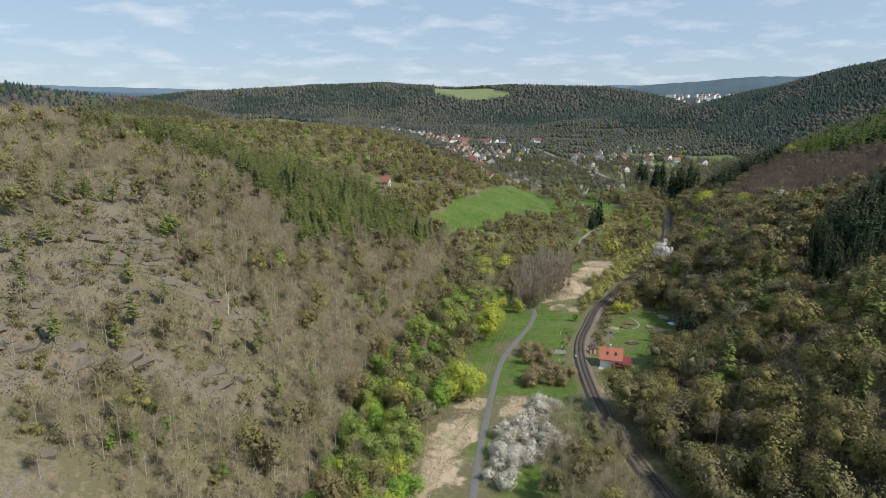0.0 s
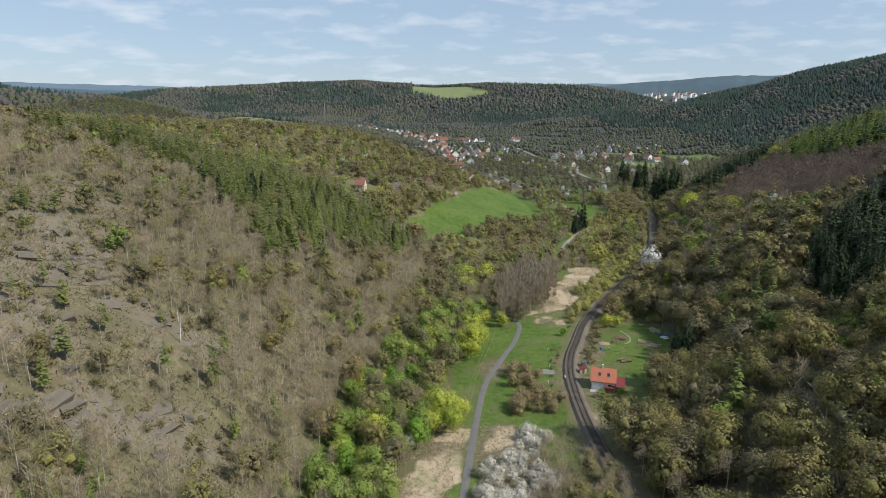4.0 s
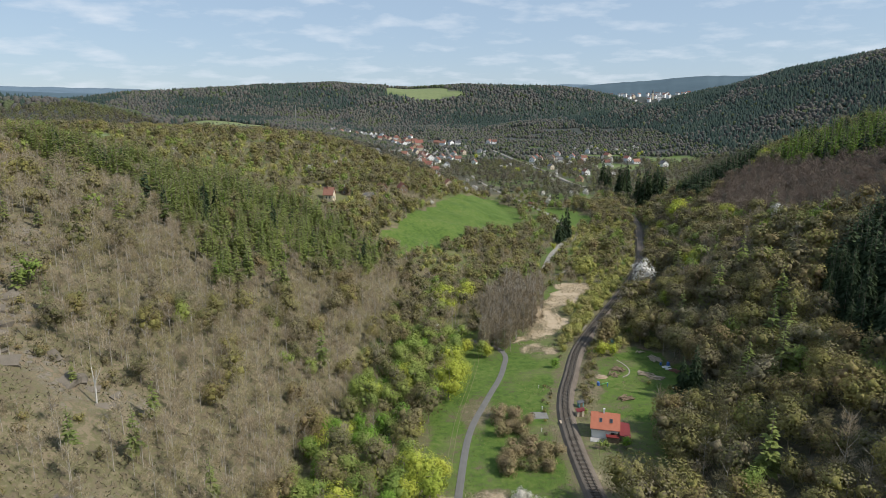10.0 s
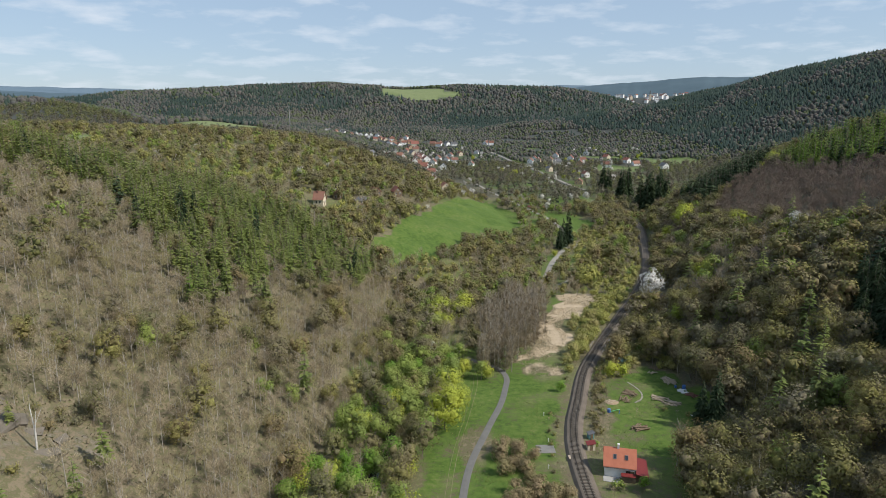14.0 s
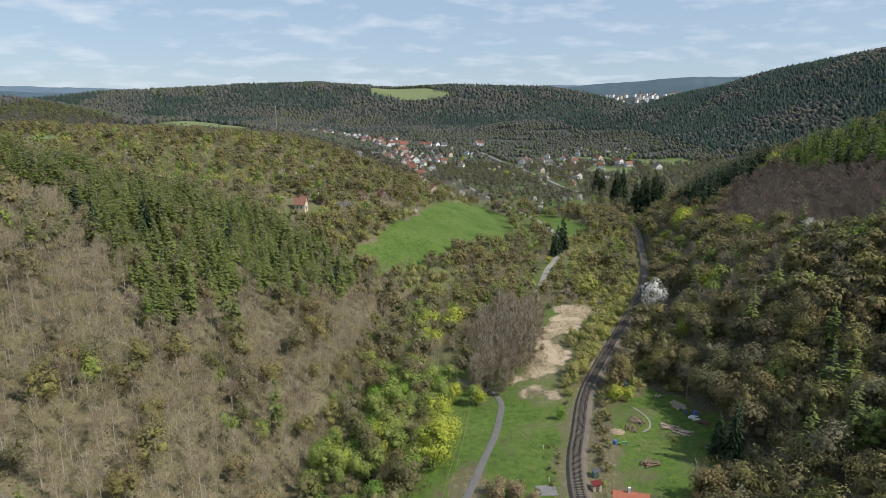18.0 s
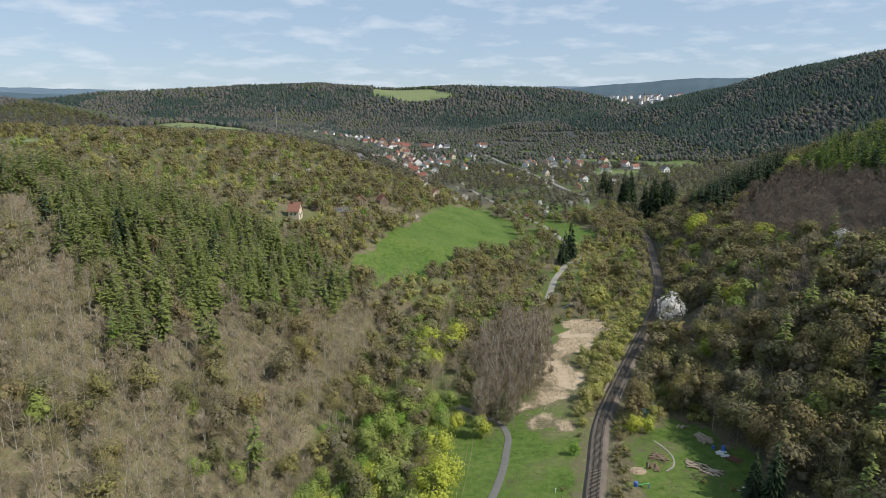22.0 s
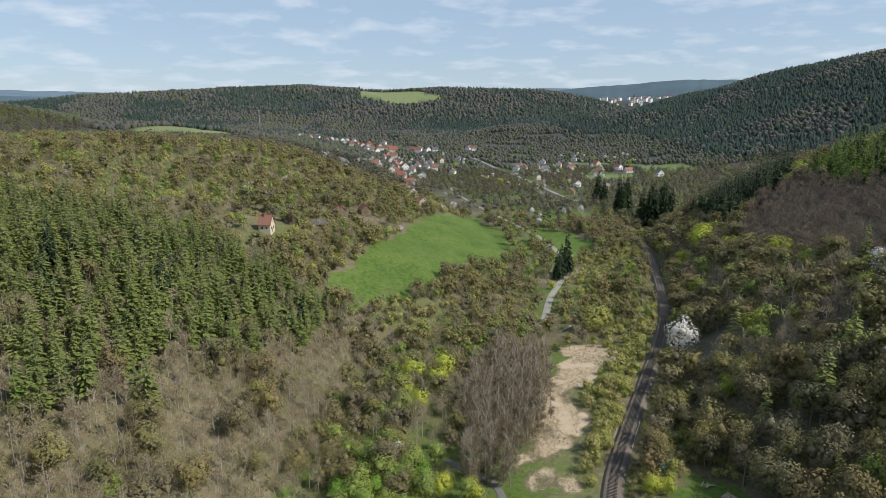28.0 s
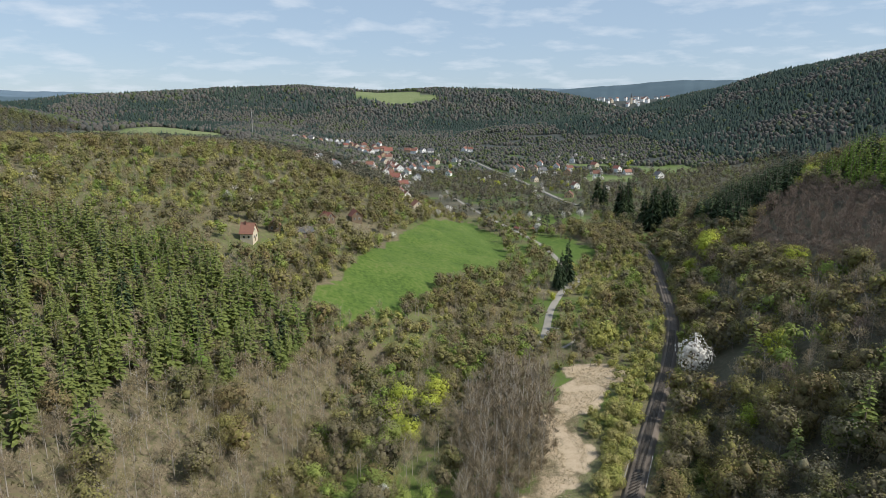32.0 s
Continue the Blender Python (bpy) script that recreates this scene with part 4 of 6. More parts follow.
# plants that stand out one by one
for kind, x, y, s in (
    ("willow_tree", -3, 192, 1.35), ("willow_tree", 1, 187, 1.05), ("willow_tree", -6, 186, .9), ("willow_tree", 3, 196, .8), ("willow_tree", 6, 244, 1.4), ("willow_tree", 9, 252, 1.3), ("willow_tree", 8, 264, 1.2), ("willow_tree", 4, 258, .8),
    ("willow_tree", 3, 336, 1.15), ("willow_tree", 18, 352, 1.2), ("willow_tree", 15, 344, 1.0), ("willow_tree", 7, 349, 1.15), ("willow_tree", 9, 328, .95), ("willow_tree", 14, 283, .75), ("bright_tree", 3, 284, 1.05), ("willow_tree", 7, 281, .8), ("blossom_tree", 2, 297, .85), ("bright_tree", -8, 297, .8), ("willow_tree", 22, 280, .7), ("bright_tree", 21, 366, .6), ("sallow_bush", -4, 345, 1.2), ("sallow_bush", 2, 362, 1.3), ("bright_tree", 6, 368, .8), ("green_tree", 20, 279, .75), ("bright_tree", -3, 280, 1.0),
    ("blossom_tree", 111.5, 367, 1.85), ("blackthorn_bush", 110, 360, .8), ("blossom_tree", 162, 333, 1.2), ("sallow_bush", 66, 406, .9), ("sallow_bush", 71, 411, .7), ("sallow_bush", 89, 402, 2.2), ("sallow_bush", 84, 400, 1.4), ("bright_tree", 126, 478, 1.0), ("sallow_bush", 109, 468, 1.6), ("sallow_bush", 117, 474, 1.5), ("sallow_bush", 112, 480, 1.4), ("bright_tree", 79, 436, .5), ("bright_tree", 72, 464, .6), ("willow_tree", 84, 470, .5),
    ("budding_tree", 69, 212, .8), ("budding_tree", 72, 217, .85), ("budding_tree", 68, 205, .75), ("bare_tree", 72, 209, .8), ("budding_tree", 76, 222, .9), ("bright_tree", 57, 212, .45), ("green_bush", 50, 212, .8), ("bare_bush", 48, 208, .9),
    ("willow_tree", 178, 497, 1.9), ("willow_tree", 184, 506, 1.7), ("willow_tree", 156, 388, .9), ("bright_tree", 120, 319, .7), ("willow_tree", 222, 591, 1.0), ("willow_tree", 207, 560, .9),
    ("spruce_tree", 91, 490, 1.0), ("spruce_tree", 99, 500, 1.45), ("spruce_tree", 94, 494, 1.15), ("spruce_tree", 88, 241, 1.1), ("spruce_tree", 86, 246, .8), ("budding_tree", 97, 250, 1.3), ("budding_tree", 96, 262, 1.35), ("budding_tree", 95, 272, 1.3), ("bare_tree", 96, 256, 1.2), ("bare_tree", 93, 283, 1.2),
    ("spruce_tree", 197, 770, 1.83), ("spruce_tree", 201, 762, 1.53), ("spruce_tree", 198, 705, 1.95), ("spruce_tree", 203, 700, 2.06), ("spruce_tree", 207, 712, 1.89), ("spruce_tree", 196, 690, 1.77), ("spruce_tree", 204, 645, 2.06), ("spruce_tree", 209, 650, 2.12), ("spruce_tree", 214, 640, 2.06), ("spruce_tree", 218, 655, 2.18), ("spruce_tree", 223, 665, 2.06), ("spruce_tree", 229, 672, 1.89), ("spruce_tree", 212, 662, 1.95), ("spruce_tree", 200, 652, 1.77), ("spruce_tree", 224, 650, 1.83),
    ("willow_tree", 68, 280, .68), ("willow_tree", 72, 281, .55), ("spruce_tree", 70.5, 293, .55), ("bare_bush", 71, 260, .4), ("bare_bush", 75, 257, .45), ("olive_bush", 78, 255, .4), ("bare_bush", 81, 252.5, .45), ("olive_bush", 84, 251, .4), ("bright_tree", 47, 269, .5), ("bare_bush", 68, 252, .6), ("bare_bush", 58, 250, .5), ("bare_bush", 40, 246, .9),
    ("larch_tree", -72, 110, .5), ("larch_tree", -70, 115, .6), ("larch_tree", -65, 118, .55), ("larch_tree", -71, 126, .55), ("larch_tree", -76, 121, .5), ("larch_tree", -67, 124, .6), ("larch_tree", -68, 112, .5), ("larch_tree", -74, 116, .55), ("pine_tree", -88, 142, .5), ("pine_tree", -91, 146, .45), ("pine_tree", -84, 188, .4), ("blackthorn_bush", -12, 178, .9), ("blackthorn_bush", 83, 226, .7), ("blossom_tree", -88, 500, .9), ("blossom_tree", -80, 508, .7), ("blackthorn_bush", -160, 470, 1.0), ("spruce_tree", -54, 468, .35),
):
    plant(kind, x, y, s)


scatter(["blossom_tree", "blackthorn_bush", "willow_tree"], ((-120, 420), (640, 1250), lambda x, y: (ground(x, y) < table(y, FLOOR_Z) + 22) & (np.abs(x - 60) < 0.28 * y) & (off_line(x, y, LANE) > 6) & ~inside(x, y, MEADOW_WEST) & (wavy(x, y, 50, 111) > 0.55)), 24, 112, [.4, .4, .2], (0.6, 1.0))


def placed(kind):
    """All plants of a kind, nearest to the middle of the valley first: x, y, z, scale, turn, variant, tint."""
    rows = np.array(plants[kind], float).reshape(-1, 4)
    if not len(rows):
        return np.zeros((0, 7))
    rows = rows[np.argsort(np.hypot((rows[:, 0] - 10) * 1.2, rows[:, 1] - 230) + 5000 * rows[:, 3])]
    g = np.random.default_rng(len(rows) + 3)
    return np.column_stack([rows[:, :2], level(rows[:, 0], rows[:, 1]) - 0.05, rows[:, 2], g.uniform(0, 6.283, len(rows)), g.integers(0, 3, len(rows)), g.random(len(rows))])


def joined(name, forms, rows, materials, smooth=False):
    """Many plants in one mesh: stems and foliage, each plant with a tint of its own."""
    vs, fs, slots, tints, n = [], [], [], [], 0
    for k, form in enumerate(forms):
        mine = rows[rows[:, 5] == k]
        if not len(mine):
            continue
        for slot, (v, f) in enumerate(form if isinstance(form[0], tuple) else (form,)):
            c, s = np.cos(mine[:, 4])[:, None], np.sin(mine[:, 4])[:, None]
            x = (v[None, :, 0] * c - v[None, :, 1] * s) * mine[:, 3:4] + mine[:, 0:1]
            y = (v[None, :, 0] * s + v[None, :, 1] * c) * mine[:, 3:4] + mine[:, 1:2]
            z = v[None, :, 2] * mine[:, 3:4] + mine[:, 2:3]
            vs.append(np.stack([x, y, z], -1).reshape(-1, 3))
            fs.append((f[None] + (np.arange(len(mine)) * len(v))[:, None, None] + n).reshape(-1, 3))
            slots.append(np.full(len(f) * len(mine), slot))
            tints.append(np.repeat(mine[:, 6], len(v)))
            n += len(v) * len(mine)
    return mesh_from(name, np.concatenate(vs), np.concatenate(fs), materials, np.concatenate(slots), np.concatenate(tints), smooth)


SINGLE = 100
for kind, (label, category, bark, foliage, _) in KINDS.items():
    rows = placed(kind)
    if not len(rows):
        continue
    shared = [(mesh_from(kind + "_trunk", *form[0], [bark]), mesh_from(kind + "_crown", *form[1], [foliage], smooth=True)) for form in FORMS[kind]]
    for x, y, z, s, turn, variant, tint in rows[:SINGLE]:
        top = tagged(new(kind), label, category, group=kind.replace("_", " ") + "s of the valley")
        top.matrix_world = Matrix.LocRotScale((x, y, z), Euler((0, 0, turn)), (s, s, s))
        for piece, me in zip(("trunk", "crown"), shared[int(variant)]):
            part(piece, me, None, top)
    rest = rows[SINGLE:]
    close = (rest[:, 1] < 330) & (np.abs(rest[:, 0] - 10) < 120)
    for some, forms, word in ((rest[close], FORMS, ""), (rest[~close], SPARSE, "upper_")):
        if len(some):
            short = kind.replace("_tree", "").replace("_bush", "")
            tagged(new(word + short + ("_wood" if category == "tree" else "_scrub"), joined(kind + "_rest", forms[kind], some, [bark, foliage], True)),
                   ("woodland of many " if category == "tree" else "thicket of many ") + " ".join(label.split()[:7]), "woodland" if category == "tree" else "scrub", kind="stuff")

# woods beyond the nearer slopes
# distance haze is mixed into these three palettes as grey and blue
M_FAR_CONIFER_HAZE = leafy("far_conifers_hazed", [(0.046, 0.076, 0.066), (0.062, 0.095, 0.077), (0.086, 0.118, 0.088), (0.054, 0.086, 0.078), (0.072, 0.102, 0.088)], through_light=0.45)
M_FAR_BROWN_HAZE = leafy("far_leafless_wood_hazed", [(0.131, 0.131, 0.124), (0.177, 0.161, 0.147), (0.146, 0.154, 0.124), (0.199, 0.182, 0.163), (0.122, 0.131, 0.123), (0.161, 0.151, 0.142)], through_light=0.45)
M_FAR_GREEN_HAZE = leafy("far_budding_wood_hazed", [(0.1, 0.13, 0.072), (0.124, 0.153, 0.077), (0.147, 0.171, 0.088), (0.111, 0.135, 0.084)], through_light=0.45)


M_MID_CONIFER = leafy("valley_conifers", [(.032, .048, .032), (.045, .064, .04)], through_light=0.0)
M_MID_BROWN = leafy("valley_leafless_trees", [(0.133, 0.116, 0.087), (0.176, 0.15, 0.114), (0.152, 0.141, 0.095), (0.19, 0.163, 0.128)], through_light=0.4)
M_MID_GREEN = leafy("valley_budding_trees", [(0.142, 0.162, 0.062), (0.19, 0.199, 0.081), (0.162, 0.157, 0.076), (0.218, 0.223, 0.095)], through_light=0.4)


def far_forms(kind):
    if kind == "conifer":
        return [conifer(17, 6.5, 5, 5, 0.5, 0.55) for _ in range(3)]
    return [small_crown(12, 8.0, 46, 1.35) for _ in range(3)]


def tiny_forms(kind):
    """Trees a kilometre and more away: a faceted crown on a short stem."""
    out = []
    for _ in range(6):
        k = 6
        ang = np.arange(k) * 2 * np.pi / k + rng.random() + rng.normal(0, 0.15, k)
        r = 0.65 + 0.6 * rng.random(k)
        tip = rng.normal(0, 0.5, 2)
        if kind == "conifer":
            v = np.concatenate([[(tip[0], tip[1], 10 + 3 * rng.random())], np.stack([np.cos(ang) * 3.1 * r, np.sin(ang) * 3.1 * r, 0.5 + rng.random(k) * 4], -1)])
            f = [(0, 1 + i, 1 + (i + 1) % k) for i in range(k)]
        else:
            ring = np.stack([np.cos(ang) * 4.2 * r, np.sin(ang) * 4.2 * r, 5.0 + rng.random(k) * 2.6], -1)
            v = np.concatenate([[(tip[0], tip[1], 8.6 + rng.random())], ring, ring * (0.85, 0.85, 0.2)])
            f = [(0, 1 + i, 1 + (i + 1) % k) for i in range(k)] + [(1 + i, 1 + k + i, 1 + (i + 1) % k) for i in range(k)] + [(1 + (i + 1) % k, 1 + k + i, 1 + k + (i + 1) % k) for i in range(k)]
        v, f = np.array(v, float), np.array(f)
        out.append((v, f))
    return out


HOUSES_AT = []  # filled below, kept free of trees


def far_wood(spacing, y0, y1, wide, forms, seed, name, beyond=0):
    g = np.random.default_rng(seed)
    xs, ys = np.meshgrid(np.arange(-wide, wide, spacing), np.arange(y0, y1, spacing))
    xs = (xs + g.uniform(-0.5, 0.5, xs.shape) * spacing).ravel()
    ys = (ys + g.uniform(-0.5, 0.5, ys.shape) * spacing).ravel()
    ok = (np.abs(xs - 4 - 0.06 * ys) < 0.80 * ys + 40) & ~inside(xs, ys, FIELD_TOP) & ~inside(xs, ys, FIELD_FAR) & ~open_land(xs, ys)
    ok &= ~((xs > -330) & (xs < 330) & (ys < 720) & (west(xs, ys) | (east(xs, ys) & (ys < 640))))
    ok &= (np.abs(xs) >= beyond) & (off_line(xs, ys, TRACK_FAR) > 8) & (off_line(xs, ys + 12, TRACK_FAR) > 7)
    z = ground(xs, ys)
    low = (z < table(ys, FLOOR_Z) + 16) & (ys < 1650)
    ok &= ~(low & (wavy(xs, ys, 34, 31) < 0.27))
    for poly in EAST_PATCHES:
        ok &= ~inside(xs, ys, poly)
    for hx, hy in HOUSES_AT:
        ok &= np.hypot(xs - hx, ys - hy) > 10
        ok &= ~((np.abs(xs - hx * ys / hy) < 7) & (ys < hy) & (ys > hy - 50))
    ok &= ~inside(xs, ys, TOWN)
    xs, ys, z, low = xs[ok], ys[ok], z[ok], low[ok]
    con = wavy(xs, ys, 170, 32) * 0.55 + wavy(xs, ys, 60, 33) * 0.3 + g.random(len(xs)) * 0.3 - 0.075 + np.where(xs > 350, 0.17, 0) + np.where((ys > 1450) & (ys < 2000) & (z < 130), 0.10, 0)
    kind = np.where(low, np.where(g.random(len(xs)) < 0.08, 0, np.where(g.random(len(xs)) < 0.35, 2, 1)), np.where(con > 0.57, 0, np.where(con < 0.34, 2, 1)))
    kind = np.where(g.random(len(xs)) < 0.07, g.integers(0, 3, len(xs)), kind)
    scale = np.where(low, np.where(ys < 1050, 0.82, 0.66), np.where(ys > 2000, 1.15, 0.9)) * g.uniform(0.6, 1.25, len(xs))
    patch = wavy(xs, ys, 90, 35) * 0.55 + g.random(len(xs)) * 0.45
    shapes = 6 if forms is tiny_forms else 3
    for code, (word, material, label) in enumerate((("conifer", M_FAR_CONIFER_HAZE, "distant dark conifer forest on the hillsides"), ("leafless", M_FAR_BROWN_HAZE, "distant leafless brown woodland on the hillsides"), ("budding", M_FAR_GREEN_HAZE, "distant woodland in first green leaf"))):
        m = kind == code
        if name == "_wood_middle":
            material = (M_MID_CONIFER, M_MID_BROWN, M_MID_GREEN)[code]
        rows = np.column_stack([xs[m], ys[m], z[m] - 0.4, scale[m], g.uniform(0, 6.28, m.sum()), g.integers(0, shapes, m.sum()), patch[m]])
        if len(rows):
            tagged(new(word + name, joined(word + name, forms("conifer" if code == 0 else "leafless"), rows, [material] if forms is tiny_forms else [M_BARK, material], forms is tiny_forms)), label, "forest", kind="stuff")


# ---- railway, path, lane, stream ----
def bed(line):
    return level(line[:, 0], line[:, 1]) * 0 + table(line[:, 1], FLOOR_Z) + table(line[:, 1], [(0, .5), (410, .5), (460, 1.1), (520, 2.0), (600, 2.8)])


v, f, rail_line, rail_z, rail_side = ribbon(RAIL, [(-3.6, -1.2), (-2.0, .30), (-1.5, .45), (1.5, .45), (2.0, .30), (3.8, -1.2)], 0.0, 2.0, bed)
railway = thing("railway_track", pose(0, 0, 0), "single railway track of brown rails on a grey-brown ballast bed", "railway", kind="structure")
part("ballast_bed", mesh_from("ballast_bed", v, f, [M_BALLAST]), None, railway)
for side in (-0.75, 0.75):
    v, f, *_ = ribbon(RAIL, [(side - .06, .62), (side - .04, .80), (side + .04, .80), (side + .06, .62)], 0.0, 2.0, bed)
    part("rail", mesh_from("rail", v, f, [M_RAIL]), None, railway, "rusty steel rail")
fine_line = smooth_line(RAIL, 0.62)
fine_way = np.gradient(fine_line, axis=0)
keep = (fine_line[:, 1] > 140) & (fine_line[:, 1] < 420)
sleeper_mesh = bpy.data.meshes.new("sleeper")
sleeper_bm = box_bm([(-1.3, -.13, -.05, 1.3, .13, .16)], 0.02)
sleeper_bm.to_mesh(sleeper_mesh)
sleeper_bm.free()
sleeper_mesh.materials.append(M_SLEEPER)
spots = [(p, w) for p, w, k in zip(fine_line, fine_way, keep) if k]
fine_z = bed(np.array([p for p, _ in spots]))
for (p, w), z in list(zip(spots, fine_z))[:300]:
    sl = part("sleeper", sleeper_mesh, None, railway)
    sl.matrix_world = Matrix.LocRotScale((p[0], p[1], z + .47), Euler((0, 0, math.atan2(w[1], w[0]) - math.pi / 2)), None)
rest_v, rest_f = [], []
for n, ((p, w), z) in enumerate(list(zip(spots, fine_z))[300:]):
    w = w / np.hypot(*w)
    s = np.array([w[1], -w[0]])
    corners = [(p + s * a * 1.3 + w * b * .13) for a, b in ((-1, -1), (1, -1), (1, 1), (-1, 1))]
    rest_v += [(c[0], c[1], z + .42) for c in corners] + [(c[0], c[1], z + .63) for c in corners]
    rest_f += [(n * 8 + 4, n * 8 + 5, n * 8 + 6, n * 8 + 7), (n * 8, n * 8 + 1, n * 8 + 5, n * 8 + 4), (n * 8 + 1, n * 8 + 2, n * 8 + 6, n * 8 + 5), (n * 8 + 2, n * 8 + 3, n * 8 + 7, n * 8 + 6), (n * 8 + 3, n * 8, n * 8 + 4, n * 8 + 7)]
tagged(part("sleepers_beyond", mesh_from("sleepers_beyond", rest_v, rest_f, [M_SLEEPER]), None, railway), kind="stuff")

v, f, *_ = ribbon(PATH_WAY, [(-1.1, -.3), (-1.0, .10), (0, .14), (1.0, .10), (1.1, -.3)])
tagged(new("cycle_path", mesh_from("cycle_path", v, f, [M_ASPHALT])), "narrow grey asphalt cycle path winding through the valley grass", "path", kind="structure")
v, f, *_ = ribbon(LANE, [(-1.9, -.4), (-1.7, .14), (0, .18), (1.7, .14), (1.9, -.4)])
tagged(new("lane", mesh_from("lane", v, f, [M_ROAD])), "pale gravel lane along the meadow", "road", kind="structure")
v, f, *_ = ribbon([(96, 490), (101, 496), (106, 503), (110, 510)], [(-3.2, -.3), (-3.0, .1), (0, .13), (3.0, .1), (3.2, -.3)])
tagged(new("turning_place", mesh_from("turning_place", v, f, [M_ROAD])), "pale gravel turning place beside the lane", "road", kind="structure")
v, f, *_ = ribbon([(71, 430), (77, 428), (82, 422), (80, 412), (73, 404)], [(-.7, -.2), (-.6, .08), (.6, .08), (.7, -.2)])
tagged(new("footpath", mesh_from("footpath", v, f, [M_ROAD])), "narrow gravel footpath bending through the scrub", "path", kind="structure")
M_RUT = plain("worn_grass", [(.15, .135, .07), (.22, .19, .11)], 0.5, 0.9)
v, f, *_ = ribbon(TRACK_FAR, [(-4, -1.5), (-2.0, .8), (2.0, .8), (4, -1.5)], 0.6, 8.0)
tagged(new("embankment_track", mesh_from("embankment_track", v, f, [M_ROAD])), "pale embankment track running on towards the village", "track", kind="structure")
STREAM = [(-30, 95), (-26, 140), (-20, 175), (-14, 215), (-8, 255), (0, 300), (12, 350), (30, 385)]
v, f, *_ = ribbon(STREAM, [(-1.3, .05), (0, .08), (1.3, .05)])
tagged(new("stream", mesh_from("stream", v, f, [M_WATER])), "narrow dark stream under the trees", "water", kind="structure")
for name_at, line in (("west", [(5, 200), (8.5, 228), (14, 255), (18, 278), (17, 292)]),):
    for off in (-.7, .7):
        v, f, *_ = ribbon([(x + off, y) for x, y in line], [(-.16, -.05), (0, .03), (.16, -.05)])
        tagged(new("wheel_track", mesh_from("wheel_track", v, f, [M_RUT])), "worn wheel track in the grass beside the path", "track", kind="structure")


# ---- houses ----
def window(parent, x, y, z, w, h, turn):
    """A window on a wall: frame standing proud, dark pane set back in it."""
    fr = part("window", box_bm([(-w / 2 - .08, -.06, -.08, -w / 2, .05, h + .08), (w / 2, -.06, -.08, w / 2 + .08, .05, h + .08), (-w / 2, -.06, h, w / 2, .05, h + .08), (-w / 2, -.10, -.08, w / 2, .05, 0)]), M_FRAME, parent)
    fr.matrix_local = pose(x, y, z, 0, 0, turn)
    part("pane", box_bm([(-w / 2, -.02, 0, w / 2, .02, h)]), M_GLASS, fr)


def house(x, y, turn, w, l, wall_h, roof_h, wall_m, roof_m, label, z=None, windows=2, chimney=True, category="house"):
    """A gabled house: ridge along its length l, gable walls at both ends."""
    z = float(level(x, y)[0]) - 0.3 if z is None else z
    top = thing("house", pose(x, y, z, 0, 0, turn), label, category, "houses of the village")
    hw, hl = w / 2, l / 2
    part("wall", prism_bm([(-hw, -1.5), (hw, -1.5), (hw, wall_h), (0, wall_h + roof_h), (-hw, wall_h)], -hl, hl), wall_m, top)
    e, th = 0.45, 0.22
    k = roof_h / hw
    roof = part("roof", prism_bm([(-hw - e, wall_h - k * e + .05), (0, wall_h + roof_h + .05), (hw + e, wall_h - k * e + .05), (hw + e, wall_h - k * e + th + .05), (0, wall_h + roof_h + th + .1), (-hw - e, wall_h - k * e + th + .05)], -hl - e, hl + e), roof_m, top)
    if chimney:
        part("chimney", box_bm([(-.75, hl * .25, wall_h + roof_h * .3, -.2, hl * .25 + .6, wall_h + roof_h + .9), (-.82, hl * .25 - .07, wall_h + roof_h + .9, -.13, hl * .25 + .67, wall_h + roof_h + 1.05)]), M_ROOF_BROWN if roof_m is not M_ROOF_BROWN else M_WALL_WHITE, roof)
    for i in range(windows):
        u = (i + .5) / windows * 2 - 1
        for side, t in ((-1, -90), (1, 90)):
            window(top, side * (hw + .01), u * hl * .75, wall_h * .42, .95, 1.25, t)
    for end, t in ((-1, 0), (1, 180)):
        for u in (-.45, .45):
            window(top, u * hw, end * (hl + .01), wall_h * .42, .95, 1.25, t)
        window(top, 0, end * (hl + .01), wall_h + roof_h * .22, .8, 1.0, t)
    door = part("door", box_bm([(-.45, -.05, 0, .45, .05, 2.0)], .02), M_WOOD, top)
    door.matrix_local = pose(0, -hl - .02, .3)
    return top


ROOFS = {"red": M_ROOF_RED, "orange": M_ROOF_ORANGE, "brown": M_ROOF_BROWN, "grey": M_ROOF_GREY}
WALLS = {"white": M_WALL_WHITE, "cream": M_WALL_CREAM, "ochre": M_WALL_OCHRE}


